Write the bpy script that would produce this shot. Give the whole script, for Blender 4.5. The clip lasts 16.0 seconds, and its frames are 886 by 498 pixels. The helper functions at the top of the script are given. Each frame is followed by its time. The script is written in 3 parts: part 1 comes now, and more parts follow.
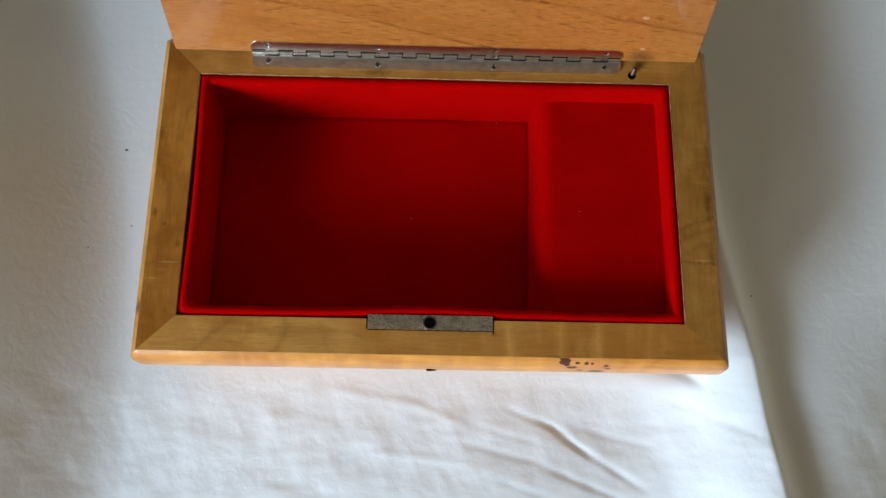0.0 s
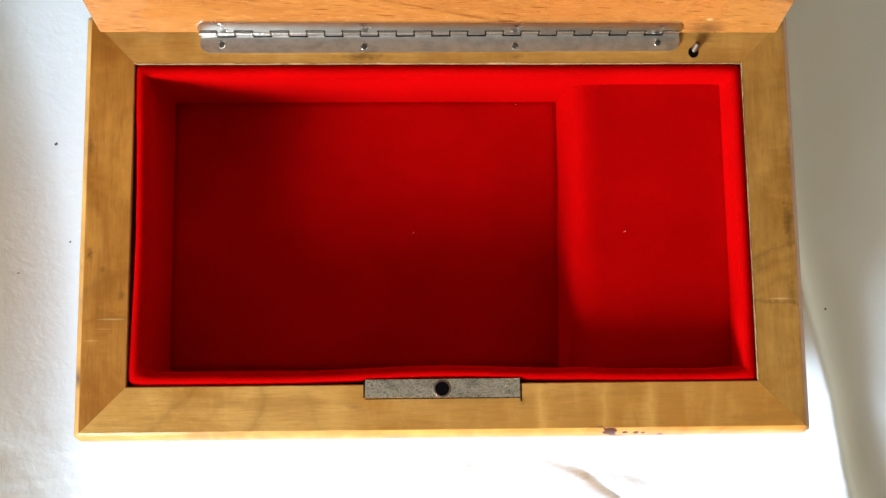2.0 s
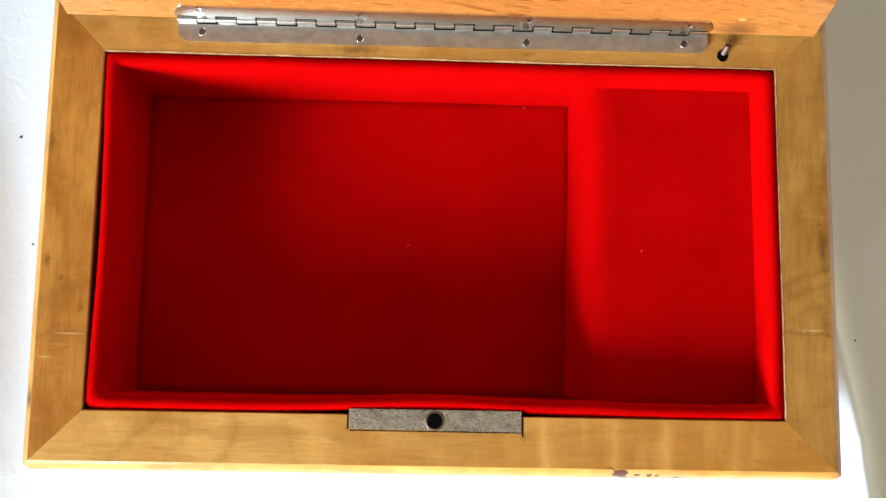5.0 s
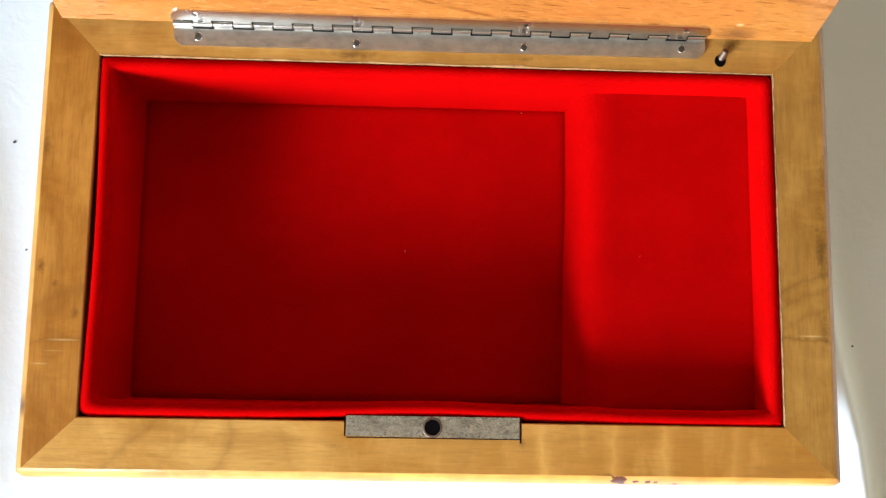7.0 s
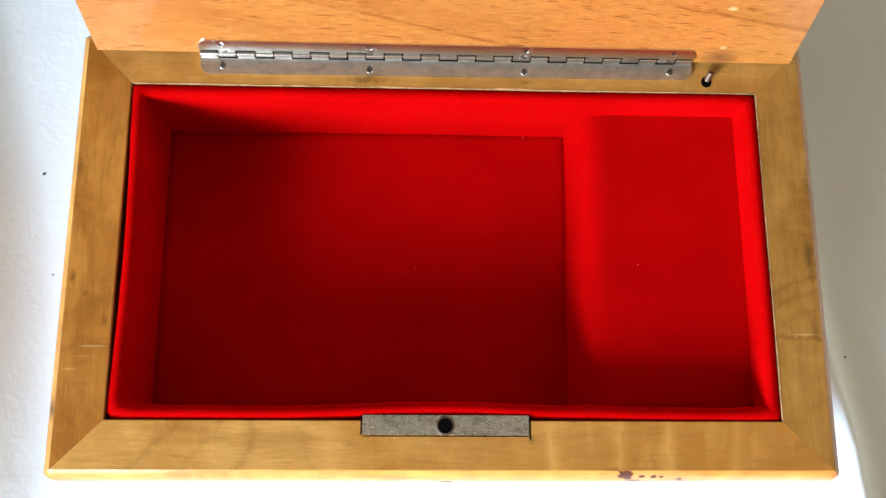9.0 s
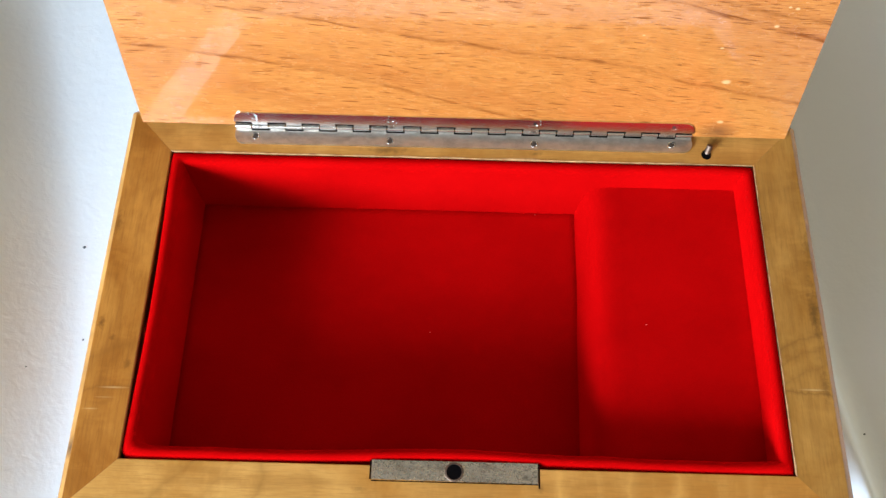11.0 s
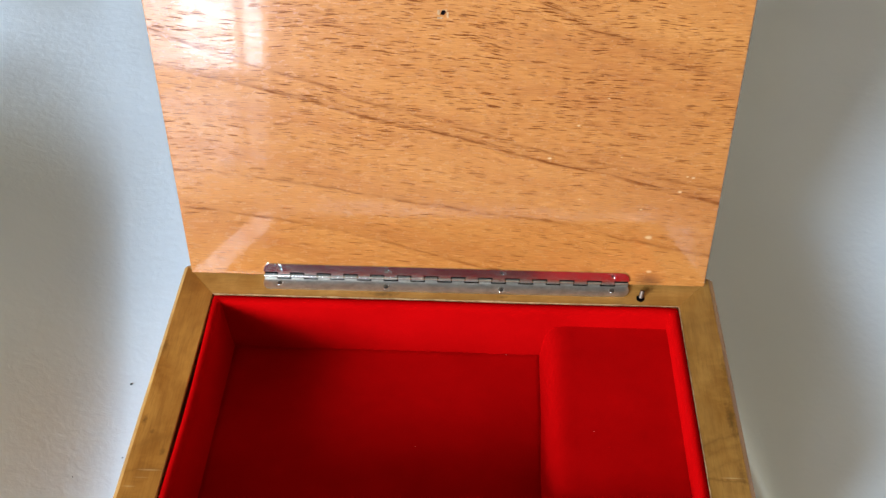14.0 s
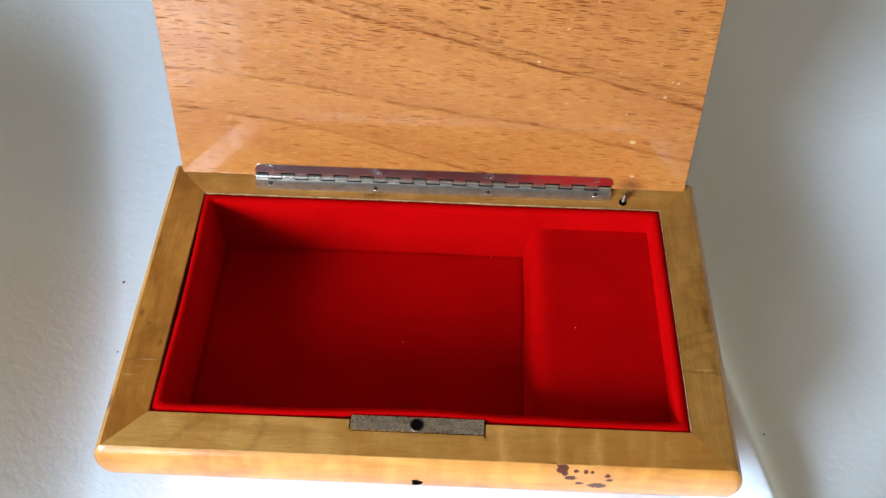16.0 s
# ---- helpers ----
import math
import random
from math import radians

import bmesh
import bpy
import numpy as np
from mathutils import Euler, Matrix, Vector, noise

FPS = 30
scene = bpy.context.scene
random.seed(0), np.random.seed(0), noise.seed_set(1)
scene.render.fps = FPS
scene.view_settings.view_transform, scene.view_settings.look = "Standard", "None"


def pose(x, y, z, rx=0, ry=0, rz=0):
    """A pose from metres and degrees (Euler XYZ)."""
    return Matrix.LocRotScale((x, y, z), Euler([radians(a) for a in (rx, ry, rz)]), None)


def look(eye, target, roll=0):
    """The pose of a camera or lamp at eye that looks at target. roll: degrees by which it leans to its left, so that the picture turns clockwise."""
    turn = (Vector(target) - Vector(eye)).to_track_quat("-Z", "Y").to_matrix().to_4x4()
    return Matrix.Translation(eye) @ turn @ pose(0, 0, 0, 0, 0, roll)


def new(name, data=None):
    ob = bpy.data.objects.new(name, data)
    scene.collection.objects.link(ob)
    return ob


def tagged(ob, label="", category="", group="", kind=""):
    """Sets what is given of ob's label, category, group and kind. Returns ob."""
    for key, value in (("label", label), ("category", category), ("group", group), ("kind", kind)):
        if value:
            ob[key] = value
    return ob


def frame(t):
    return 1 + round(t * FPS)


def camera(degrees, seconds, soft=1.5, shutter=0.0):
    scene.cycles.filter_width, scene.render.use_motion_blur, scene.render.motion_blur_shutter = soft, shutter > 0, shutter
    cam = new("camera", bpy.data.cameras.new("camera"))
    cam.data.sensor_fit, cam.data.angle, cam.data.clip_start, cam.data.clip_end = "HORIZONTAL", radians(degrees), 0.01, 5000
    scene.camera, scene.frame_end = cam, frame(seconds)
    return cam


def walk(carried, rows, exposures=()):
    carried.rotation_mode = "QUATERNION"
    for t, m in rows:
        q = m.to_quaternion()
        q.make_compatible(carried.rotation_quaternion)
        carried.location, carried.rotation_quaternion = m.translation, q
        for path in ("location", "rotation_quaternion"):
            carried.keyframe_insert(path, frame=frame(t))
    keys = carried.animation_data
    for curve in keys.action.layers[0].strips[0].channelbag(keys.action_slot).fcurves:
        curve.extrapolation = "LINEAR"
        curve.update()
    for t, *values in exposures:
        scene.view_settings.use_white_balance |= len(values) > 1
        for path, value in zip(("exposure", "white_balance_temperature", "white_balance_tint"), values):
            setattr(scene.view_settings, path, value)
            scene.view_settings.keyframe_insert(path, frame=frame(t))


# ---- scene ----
cam = camera(53.6, 16.0, 1.4)
PATH = [
    (0, (0.0009, -0.1327, 0.4180), (0.0200, 0.4270, -1.5020), 2.98),
    (0.5, (-0.0027, -0.0917, 0.4009), (-0.0021, 0.3173, -1.5569), 0.23),
    (1, (-0.0005, -0.0658, 0.3798), (0.0025, 0.2372, -1.5971), 0.51),
    (1.5, (-0.0005, -0.0516, 0.3638), (0.0120, 0.1829, -1.6224), 2.80),
    (2, (-0.0049, -0.0442, 0.3560), (0.0292, 0.1684, -1.6324), 8.60),
    (2.5, (-0.0061, -0.0403, 0.3531), (0.0161, 0.2095, -1.6311), 5.16),
    (3, (-0.0010, -0.0427, 0.3468), (-0.0062, 0.2375, -1.6335), -0.11),
    (3.5, (0.0004, -0.0412, 0.3374), (0.0093, 0.2155, -1.6460), 3.26),
    (4, (-0.0009, -0.0374, 0.3319), (0.0209, 0.1880, -1.6552), 6.59),
    (6.5, (-0.0073, -0.0386, 0.3247), (0.0493, 0.1933, -1.6610), 14.90),
    (7, (-0.0059, -0.0378, 0.3251), (0.0506, 0.2018, -1.6597), 14.34),
    (7.5, (-0.0078, -0.0370, 0.3308), (0.0527, 0.2183, -1.6519), 14.20),
    (8, (-0.0051, -0.0446, 0.3318), (0.0608, 0.2383, -1.6470), 13.46),
    (8.5, (-0.0092, -0.0533, 0.3351), (0.0615, 0.2706, -1.6372), 12.39),
    (9, (-0.0103, -0.0644, 0.3371), (0.0516, 0.3639, -1.6155), 8.56),
    (9.5, (-0.0095, -0.0753, 0.3369), (0.0522, 0.4771, -1.5843), 6.89),
    (10, (-0.0109, -0.0812, 0.3408), (0.0395, 0.5403, -1.5596), 5.29),
    (12.5, (0.0132, -0.1489, 0.3297), (-0.0988, 0.9018, -1.3684), -3.48),
    (13, (0.0134, -0.1567, 0.3511), (-0.0625, 0.9319, -1.3250), -1.70),
    (13.5, (0.0130, -0.1752, 0.3640), (-0.0507, 1.0113, -1.2447), -1.07),
    (14, (0.0182, -0.1917, 0.3735), (-0.0757, 1.1192, -1.1340), -1.79),
    (14.5, (0.0190, -0.2011, 0.3796), (-0.0775, 1.1460, -1.0955), -1.44),
    (15, (0.0192, -0.2169, 0.3712), (-0.0557, 1.1599, -1.0776), -0.36),
    (15.5, (0.0144, -0.2176, 0.3784), (-0.0236, 1.0812, -1.1421), 0.72),
    (16, (0.0122, -0.2058, 0.3753), (-0.0172, 0.9701, -1.2422), 0.98),
]
EXPOSURES = [(0.0, -0.62, 6200, 10), (0.5, -0.50, 6200, 10), (1.0, -0.06, 6200, 10), (1.5, 0.30, 6200, 10), (2.5, 0.51, 6200, 10), (4.0, 0.66, 6200, 10), (7.0, 0.68, 6150, 10), (9.0, 0.56, 6000, 10), (10.0, 0.64, 5900, 10), (12.5, 0.42, 5780, 10), (13.5, 0.31, 5760, 10), (14.0, 0.12, 5750, 10), (15.0, 0.01, 5750, 10), (16.0, 0.04, 5750, 10)]
walk(cam, [(t, look(eye, target, roll)) for t, eye, target, roll in PATH], EXPOSURES)

# ---- light: daylight through two windows of a closed room ----
world = bpy.data.worlds.new("world")
scene.world = world
world.use_nodes = True
wn = world.node_tree.nodes
sky = wn.new("ShaderNodeTexSky")
sky.sky_type, sky.sun_disc, sky.sun_elevation, sky.sun_rotation = "NISHITA", False, radians(35), radians(215)
world.node_tree.links.new(sky.outputs[0], wn["Background"].inputs[0])
wn["Background"].inputs[1].default_value = 0.08


def window_light(name, eye, target, width, height, watts, colour):
    data = bpy.data.lights.new(name, "AREA")
    data.shape, data.size, data.size_y, data.energy, data.color = "RECTANGLE", width, height, watts, colour
    lamp = new(name, data)
    lamp.matrix_world = look(eye, target)
    return lamp


window_light("window_daylight_side", (-1.09, -1.10, 0.56), (-0.10, -0.27, 0.14), 0.66, 0.60, 67, (0.69, 0.86, 1.0))
window_light("window_daylight_middle", (-0.7175, -1.93, 0.550), (-0.7175, 0.0, 0.550), 0.225, 1.04, 9.5, (0.89, 0.95, 1.0))
window_light("window_daylight_lower", (-0.790, -1.93, -0.285), (-0.790, 0.0, -0.285), 0.37, 0.50, 1.3, (0.87, 0.94, 1.0))
window_light("window_daylight_left", (-0.905, -1.93, 0.550), (-0.905, 0.0, 0.550), 0.14, 1.04, 2.6, (0.87, 0.94, 1.0))


# ---- materials ----
def material(name, colour=(0.8, 0.8, 0.8), rough=0.5, metal=0.0):
    m = bpy.data.materials.new(name)
    m.use_nodes = True
    b = m.node_tree.nodes["Principled BSDF"]
    b.inputs["Base Color"].default_value = (*colour, 1)
    b.inputs["Roughness"].default_value = rough
    b.inputs["Metallic"].default_value = metal
    return m


class Graph:
    """Short hand for the nodes of one material."""

    def __init__(self, m):
        self.tree, self.nodes, self.links = m.node_tree, m.node_tree.nodes, m.node_tree.links
        self.bsdf = self.nodes["Principled BSDF"]
        self.coords = self.nodes.new("ShaderNodeTexCoord").outputs["Object"]

    def put(self, value, socket):
        if hasattr(value, "is_output"):
            self.links.new(value, socket)
        else:
            socket.default_value = value

    def mapped(self, scale=(1, 1, 1), turn=(0, 0, 0), shift=(0, 0, 0), source=None):
        n = self.nodes.new("ShaderNodeMapping")
        self.links.new(source or self.coords, n.inputs["Vector"])
        n.inputs["Scale"].default_value = scale
        n.inputs["Rotation"].default_value = [radians(a) for a in turn]
        n.inputs["Location"].default_value = shift
        return n.outputs[0]

    def noise(self, vector, scale=1.0, detail=3.0, rough=0.55, distortion=0.0):
        n = self.nodes.new("ShaderNodeTexNoise")
        self.links.new(vector, n.inputs["Vector"])
        n.inputs["Scale"].default_value, n.inputs["Detail"].default_value = scale, detail
        n.inputs["Roughness"].default_value, n.inputs["Distortion"].default_value = rough, distortion
        return n.outputs["Fac"]

    def ramp(self, value, *stops):
        n = self.nodes.new("ShaderNodeValToRGB")
        e = n.color_ramp.elements
        for k, (at, c) in enumerate(stops):
            el = e[k] if k < 2 else e.new(at)
            el.position, el.color = at, (*c, 1) if isinstance(c, tuple) else (c, c, c, 1)
        self.links.new(value, n.inputs[0])
        return n.outputs[0]

    def mix(self, fac, a, b, kind="MIX"):
        n = self.nodes.new("ShaderNodeMix")
        n.data_type, n.blend_type = "RGBA", kind
        self.put(fac, n.inputs[0])
        for v, k in ((a, 6), (b, 7)):
            self.put((*v, 1) if isinstance(v, tuple) and len(v) == 3 else v, n.inputs[k])
        return n.outputs[2]

    def math(self, op, a, b=0.0, c=None):
        n = self.nodes.new("ShaderNodeMath")
        n.operation = op
        self.put(a, n.inputs[0])
        self.put(b, n.inputs[1])
        if c is not None:
            self.put(c, n.inputs[2])
        return n.outputs[0]

    def near(self, place, size, stretch=(1, 1, 1)):
        """1 at a place, falling to 0 at the distance size."""
        n = self.nodes.new("ShaderNodeVectorMath")
        n.operation = "SUBTRACT"
        self.links.new(self.coords, n.inputs[0])
        n.inputs[1].default_value = place
        m = self.nodes.new("ShaderNodeVectorMath")
        m.operation = "MULTIPLY"
        self.links.new(n.outputs[0], m.inputs[0])
        m.inputs[1].default_value = stretch
        o = self.nodes.new("ShaderNodeVectorMath")
        o.operation = "LENGTH"
        self.links.new(m.outputs[0], o.inputs[0])
        r = self.nodes.new("ShaderNodeMapRange")
        self.links.new(o.outputs["Value"], r.inputs[0])
        r.inputs[1].default_value, r.inputs[2].default_value, r.inputs[3].default_value, r.inputs[4].default_value = 0.0, size, 1.0, 0.0
        return r.outputs[0]

    def bump(self, height, strength, distance):
        n = self.nodes.new("ShaderNodeBump")
        n.inputs["Strength"].default_value, n.inputs["Distance"].default_value = strength, distance
        self.links.new(height, n.inputs["Height"])
        self.links.new(n.outputs[0], self.bsdf.inputs["Normal"])

    def colour(self, c):
        self.links.new(c, self.bsdf.inputs["Base Color"])

    def rough(self, r):
        self.put(r, self.bsdf.inputs["Roughness"])


def lid_veneer():
    m = material("mahogany_veneer", rough=0.34)
    g = Graph(m)
    warp = g.noise(g.mapped((11, 1, 11)), 1.0, 2.0)
    bent = g.nodes.new("ShaderNodeVectorMath")
    bent.operation = "MULTIPLY_ADD"
    g.links.new(warp, bent.inputs[0])
    bent.inputs[1].default_value = (0.0, 0.0, 0.014)
    g.links.new(g.coords, bent.inputs[2])
    v = bent.outputs[0]
    axes = g.nodes.new("ShaderNodeSeparateXYZ")
    g.links.new(v, axes.inputs[0])
    tilted = g.mapped((1, 1, 1), (0, -3.0, 0), source=v)
    slanted = g.mapped((1, 1, 1), (0, -13.5, 0), source=v)
    # growth figure: slanting lines with a sharp lower edge that fade away above it
    u, up = axes.outputs[0], axes.outputs[2]

    edges = []

    def growth(v0, slope, curve, fade):
        line = g.math("MULTIPLY_ADD", u, g.math("MULTIPLY_ADD", u, curve, slope), v0)
        over = g.math("SUBTRACT", up, line)
        edges.append(g.ramp(g.math("MULTIPLY_ADD", over, 1 / 0.03, 0.1), (0.08, 0.0), (0.103, 1.0), (0.112, 1.0), (0.145, 0.0)))
        return g.ramp(g.math("MULTIPLY_ADD", over, 1 / 0.03, 0.1), (0.06, 0.0), (0.115, 1.0), (0.115 + fade * 6, 0.45), (0.115 + fade * 24, 0.0))

    first = growth(0.0800, -0.2507, -0.013, 0.010)
    second = growth(0.0852, -0.2873, 0.346, 0.008)
    third = growth(0.1540, -0.4929, 0.4027, 0.018)
    fourth = growth(0.0452, -0.1483, -0.2, 0.009)
    fifth = growth(0.0180, -0.2853, -0.72, 0.009)
    figure = g.math("MAXIMUM", first, g.math("MULTIPLY", second, 0.7))
    figure = g.math("MAXIMUM", figure, g.math("MULTIPLY", third, 0.95))
    figure = g.math("MAXIMUM", figure, g.math("MULTIPLY", g.math("MAXIMUM", fourth, fifth), 0.55))
    figure = g.math("MULTIPLY", figure, g.ramp(g.noise(g.mapped((45, 1, 330), source=slanted), 1.0, 4.0, 0.7), (0.32, 0.3), (0.60, 1.0)))
    bands = g.noise(g.mapped((7, 1, 60), source=slanted), 1.0, 4.0, 0.6)
    fine = g.noise(g.mapped((60, 1, 1700), source=tilted), 1.0, 3.0, 0.6)
    fibre = g.noise(g.mapped((130, 1, 3600), (0, 0, 0), (1, 0, 2), tilted), 1.0, 3.0, 0.65)
    patch = g.noise(g.mapped((26, 1, 60), source=slanted), 1.0, 2.0)
    base = g.ramp(bands, (0.28, (0.32, 0.087, 0.013)), (0.52, (0.40, 0.132, 0.022)), (0.75, (0.46, 0.167, 0.032)))
    base = g.mix(g.ramp(fine, (0.35, 0.0), (0.75, 0.5)), base, (0.53, 0.190, 0.042))
    base = g.mix(g.math("MULTIPLY", figure, 0.55), base, (0.24, 0.062, 0.010))
    base = g.mix(g.ramp(fibre, (0.34, 0.62), (0.50, 0.0)), base, (0.22, 0.058, 0.008))
    base = g.mix(g.ramp(fibre, (0.55, 0.0), (0.70, 0.40)), base, (0.66, 0.285, 0.080))
    depth = g.math("MULTIPLY", g.ramp(patch, (0.36, 0.2), (0.62, 1.0)), g.ramp(up, (0.045, 0.34), (0.095, 1.0)))
    depth = g.math("MAXIMUM", depth, figure)

    def pores(scale, shift, size, share, source):
        """Short dark dashes: one in some of the cells of a stretched lattice."""
        n = g.nodes.new("ShaderNodeTexVoronoi")
        g.links.new(g.mapped(scale, (0, 0, 0), shift, source), n.inputs["Vector"])
        n.inputs["Scale"].default_value = 1.0
        split = g.nodes.new("ShaderNodeSeparateColor")
        g.links.new(n.outputs["Color"], split.inputs[0])
        reach = g.math("MULTIPLY", g.math("MULTIPLY_ADD", split.outputs[1], 0.7, 0.5), size)
        dash = g.math("SUBTRACT", 1.0, g.math("DIVIDE", n.outputs["Distance"], reach))
        keep = g.math("LESS_THAN", split.outputs[0], g.math("MULTIPLY", depth, share))
        return g.math("MULTIPLY", g.ramp(dash, (0.0, 0.0), (0.20, 1.0)), keep)

    pore = g.math("MAXIMUM", pores((95, 1, 1450), (3, 0, 8), 0.31, 0.80, tilted), pores((170, 1, 2700), (1, 0, 5), 0.35, 1.0, tilted))
    base = g.mix(g.math("MULTIPLY", pore, g.ramp(up, (0.06, 0.78), (0.10, 0.96))), base, (0.125, 0.027, 0.004))
    hair = g.math("MULTIPLY", pores((45, 1, 1500), (7, 0, 1), 0.42, 0.9, slanted), g.ramp(figure, (0.35, 0.0), (0.6, 0.85)))
    base = g.mix(hair, base, (0.125, 0.028, 0.004))
    broken = g.ramp(g.noise(g.mapped((90, 1, 500), source=slanted), 1.0, 3.0, 0.7), (0.44, 0.05), (0.58, 1.0))
    edge = g.math("MAXIMUM", edges[0], g.math("MULTIPLY", edges[1], 0.7))
    edge = g.math("MAXIMUM", edge, g.math("MULTIPLY", g.math("MAXIMUM", edges[3], edges[4]), 0.65))
    base = g.mix(g.math("MULTIPLY", g.math("MULTIPLY", edge, broken), 0.95), base, (0.150, 0.034, 0.004))
    for x, z, size in ((0.0559, 0.0785, 0.0007), (0.0448, 0.0633, 0.0009), (0.1060, 0.0555, 0.0008), (0.1035, 0.0560, 0.0006), (0.1013, 0.0487, 0.0009), (0.0907, 0.0256, 0.0016), (0.0858, 0.0396, 0.0007), (0.0672, 0.0907, 0.0005), (0.0749, 0.0645, 0.0004), (0.0803, 0.0596, 0.0004), (0.0589, 0.0440, 0.0005), (-0.0361, 0.0722, 0.0004), (0.0930, 0.0075, 0.0012)):
        base = g.mix(g.ramp(g.near((x, 0, z), size * 0.8, (0.6, 1, 1)), (0.1, 0.0), (0.6, 0.7)), base, (0.66, 0.38, 0.16))
    # the stop pin's shadow on the lid's foot, painted into the veneer colour
    pin_shadow = g.math("MULTIPLY", g.near((0.0935, 0, 0.003), 0.008, (1, 0.2, 1.6)), 0.8)
    g.colour(g.mix(pin_shadow, base, (0.10, 0.035, 0.012)))
    bare = g.math("SUBTRACT", 1.0, g.math("MULTIPLY", g.math("MAXIMUM", pore, g.math("MAXIMUM", hair, g.math("MULTIPLY", edge, broken))), 0.85))
    g.put(g.math("MULTIPLY", bare, 0.55), g.bsdf.inputs["Specular IOR Level"])
    worn = g.noise(g.mapped((160, 1, 420), (0, 13, 0)), 1.0, 3.0, 0.6)
    g.rough(g.ramp(worn, (0.35, 0.21), (0.68, 0.30)))
    rubbed = g.noise(g.mapped((90, 1, 260), source=tilted), 1.0, 4.0, 0.65)
    streak = g.noise(g.mapped((38, 1, 900), (0, 0, 0), (4, 0, 1), tilted), 1.0, 3.0, 0.6)
    gloss = g.math("MULTIPLY", g.ramp(rubbed, (0.34, 1.0), (0.66, 0.5)), g.ramp(streak, (0.30, 0.55), (0.55, 1.0)))
    gloss = g.math("MULTIPLY", gloss, bare)
    g.put(gloss, g.bsdf.inputs["Coat Weight"])
    g.bsdf.inputs["Coat IOR"].default_value = 1.63
    g.put(g.ramp(rubbed, (0.30, 0.03), (0.70, 0.09)), g.bsdf.inputs["Coat Roughness"])
    wave = g.noise(g.mapped((70, 1, 110)), 1.0, 3.0, 0.6)
    g.bump(g.math("SUBTRACT", wave, g.math("MULTIPLY", pore, 0.5)), 0.05, 0.0003)
    g.links.new(g.bsdf.inputs["Normal"].links[0].from_socket, g.bsdf.inputs["Coat Normal"])
    return m


# places, sizes and stretch of the dark burl eyes on the front
BURL_SPOTS = [(0.0562, -0.0747, 0.0546, 0.0036, 1.2), (0.0572, -0.0757, 0.0528, 0.0022, 1.0), (0.0615, -0.0751, 0.0542, 0.0015, 1.3), (0.0652, -0.0752, 0.0539, 0.0017, 1.0),
              (0.0598, -0.0766, 0.0506, 0.0026, 1.5), (0.0633, -0.0772, 0.0468, 0.0019, 1.6), (0.0705, -0.0772, 0.0454, 0.0037, 1.8), (0.0737, -0.0761, 0.0525, 0.0019, 1.1),
              (0.0747, -0.0768, 0.0499, 0.0017, 1.3), (0.0677, -0.0754, 0.0538, 0.0012, 1.0), (0.0541, -0.0722, 0.0560, 0.0017, 2.6)]


def maple(name, along, light, dark, burl=False):
    m = material(name, rough=0.3)
    g = Graph(m)
    scale = (18, 44, 44) if along == "x" else (44, 18, 44)
    fine = (60, 420, 420) if along == "x" else (420, 60, 420)
    flame = (150, 22, 22) if along == "x" else (22, 150, 22)
    cloud = g.noise(g.mapped(scale, (0, 0, 7), (1.7, 0.4, 0.0)), 1.0, 3.0, 0.55, 1.4)
    grain = g.noise(g.mapped(fine, (0, 0, 4)), 1.0, 3.0)
    ripple = g.noise(g.mapped(flame), 1.0, 2.0, 0.5, 0.3)
    base = g.ramp(cloud, (0.33, dark), (0.68, light))
    rings_of = g.noise(g.mapped((26, 20, 20) if along == "x" else (20, 26, 20), (0, 0, 25), (0.3, 0.9, 0)), 1.0, 2.0, 0.5, 0.7)
    arc = g.ramp(g.math("ABSOLUTE", g.math("SUBTRACT", g.math("FRACT", g.math("MULTIPLY", rings_of, 4.5)), 0.5)), (0.0, 0.26), (0.32, 0.0))
    base = g.mix(arc, base, tuple(c * 0.62 for c in dark))
    base = g.mix(g.ramp(ripple, (0.45, 0.0), (0.70, 0.38)), base, tuple(min(1.0, c * 1.12) for c in light))
    base = g.mix(g.ramp(grain, (0.30, 0.30), (0.55, 0.0)), base, tuple(c * 0.72 for c in dark))
    if burl:
        ragged = g.math("MULTIPLY", g.math("SUBTRACT", g.noise(g.mapped((650, 650, 650)), 1.0, 3.0, 0.65), 0.5), 1.1)
        blush = g.math("MULTIPLY", g.near((0.065, -0.0758, 0.050), 0.017, (0.8, 0.5, 1.3)), 0.5)
        base = g.mix(blush, base, (0.52, 0.20, 0.075))
        for x, y, z, size, flat in BURL_SPOTS:
            spot = g.near((x, y, z), size * 0.92, (1.0 / flat, 0.8, 1.0))
            spot = g.math("ADD", spot, g.math("MULTIPLY", ragged, g.math("MINIMUM", g.math("MULTIPLY", spot, 4.0), 1.0)))
            base = g.mix(g.ramp(spot, (0.34, 0.0), (0.46, 0.97)), base, (0.080, 0.016, 0.006))
        base = g.mix(g.math("MULTIPLY", g.near((-0.1235, -0.0550, 0.055), 0.004), 0.9), base, (0.05, 0.02, 0.01))
    g.colour(base)
    g.rough(g.ramp(cloud, (0.3, 0.42), (0.7, 0.52)) if burl else g.ramp(cloud, (0.3, 0.28), (0.7, 0.40)))
    g.bsdf.inputs["Coat Weight"].default_value, g.bsdf.inputs["Coat Roughness"].default_value = (0.45, 0.16) if burl else (1.0, 0.05)
    g.bsdf.inputs["Coat IOR"].default_value = 1.5 if burl else 1.62
    g.bsdf.inputs["Specular IOR Level"].default_value = 0.3
    g.bump(g.math("ADD", g.math("MULTIPLY", grain, 0.3), cloud), 0.25, 0.0004)
    return m


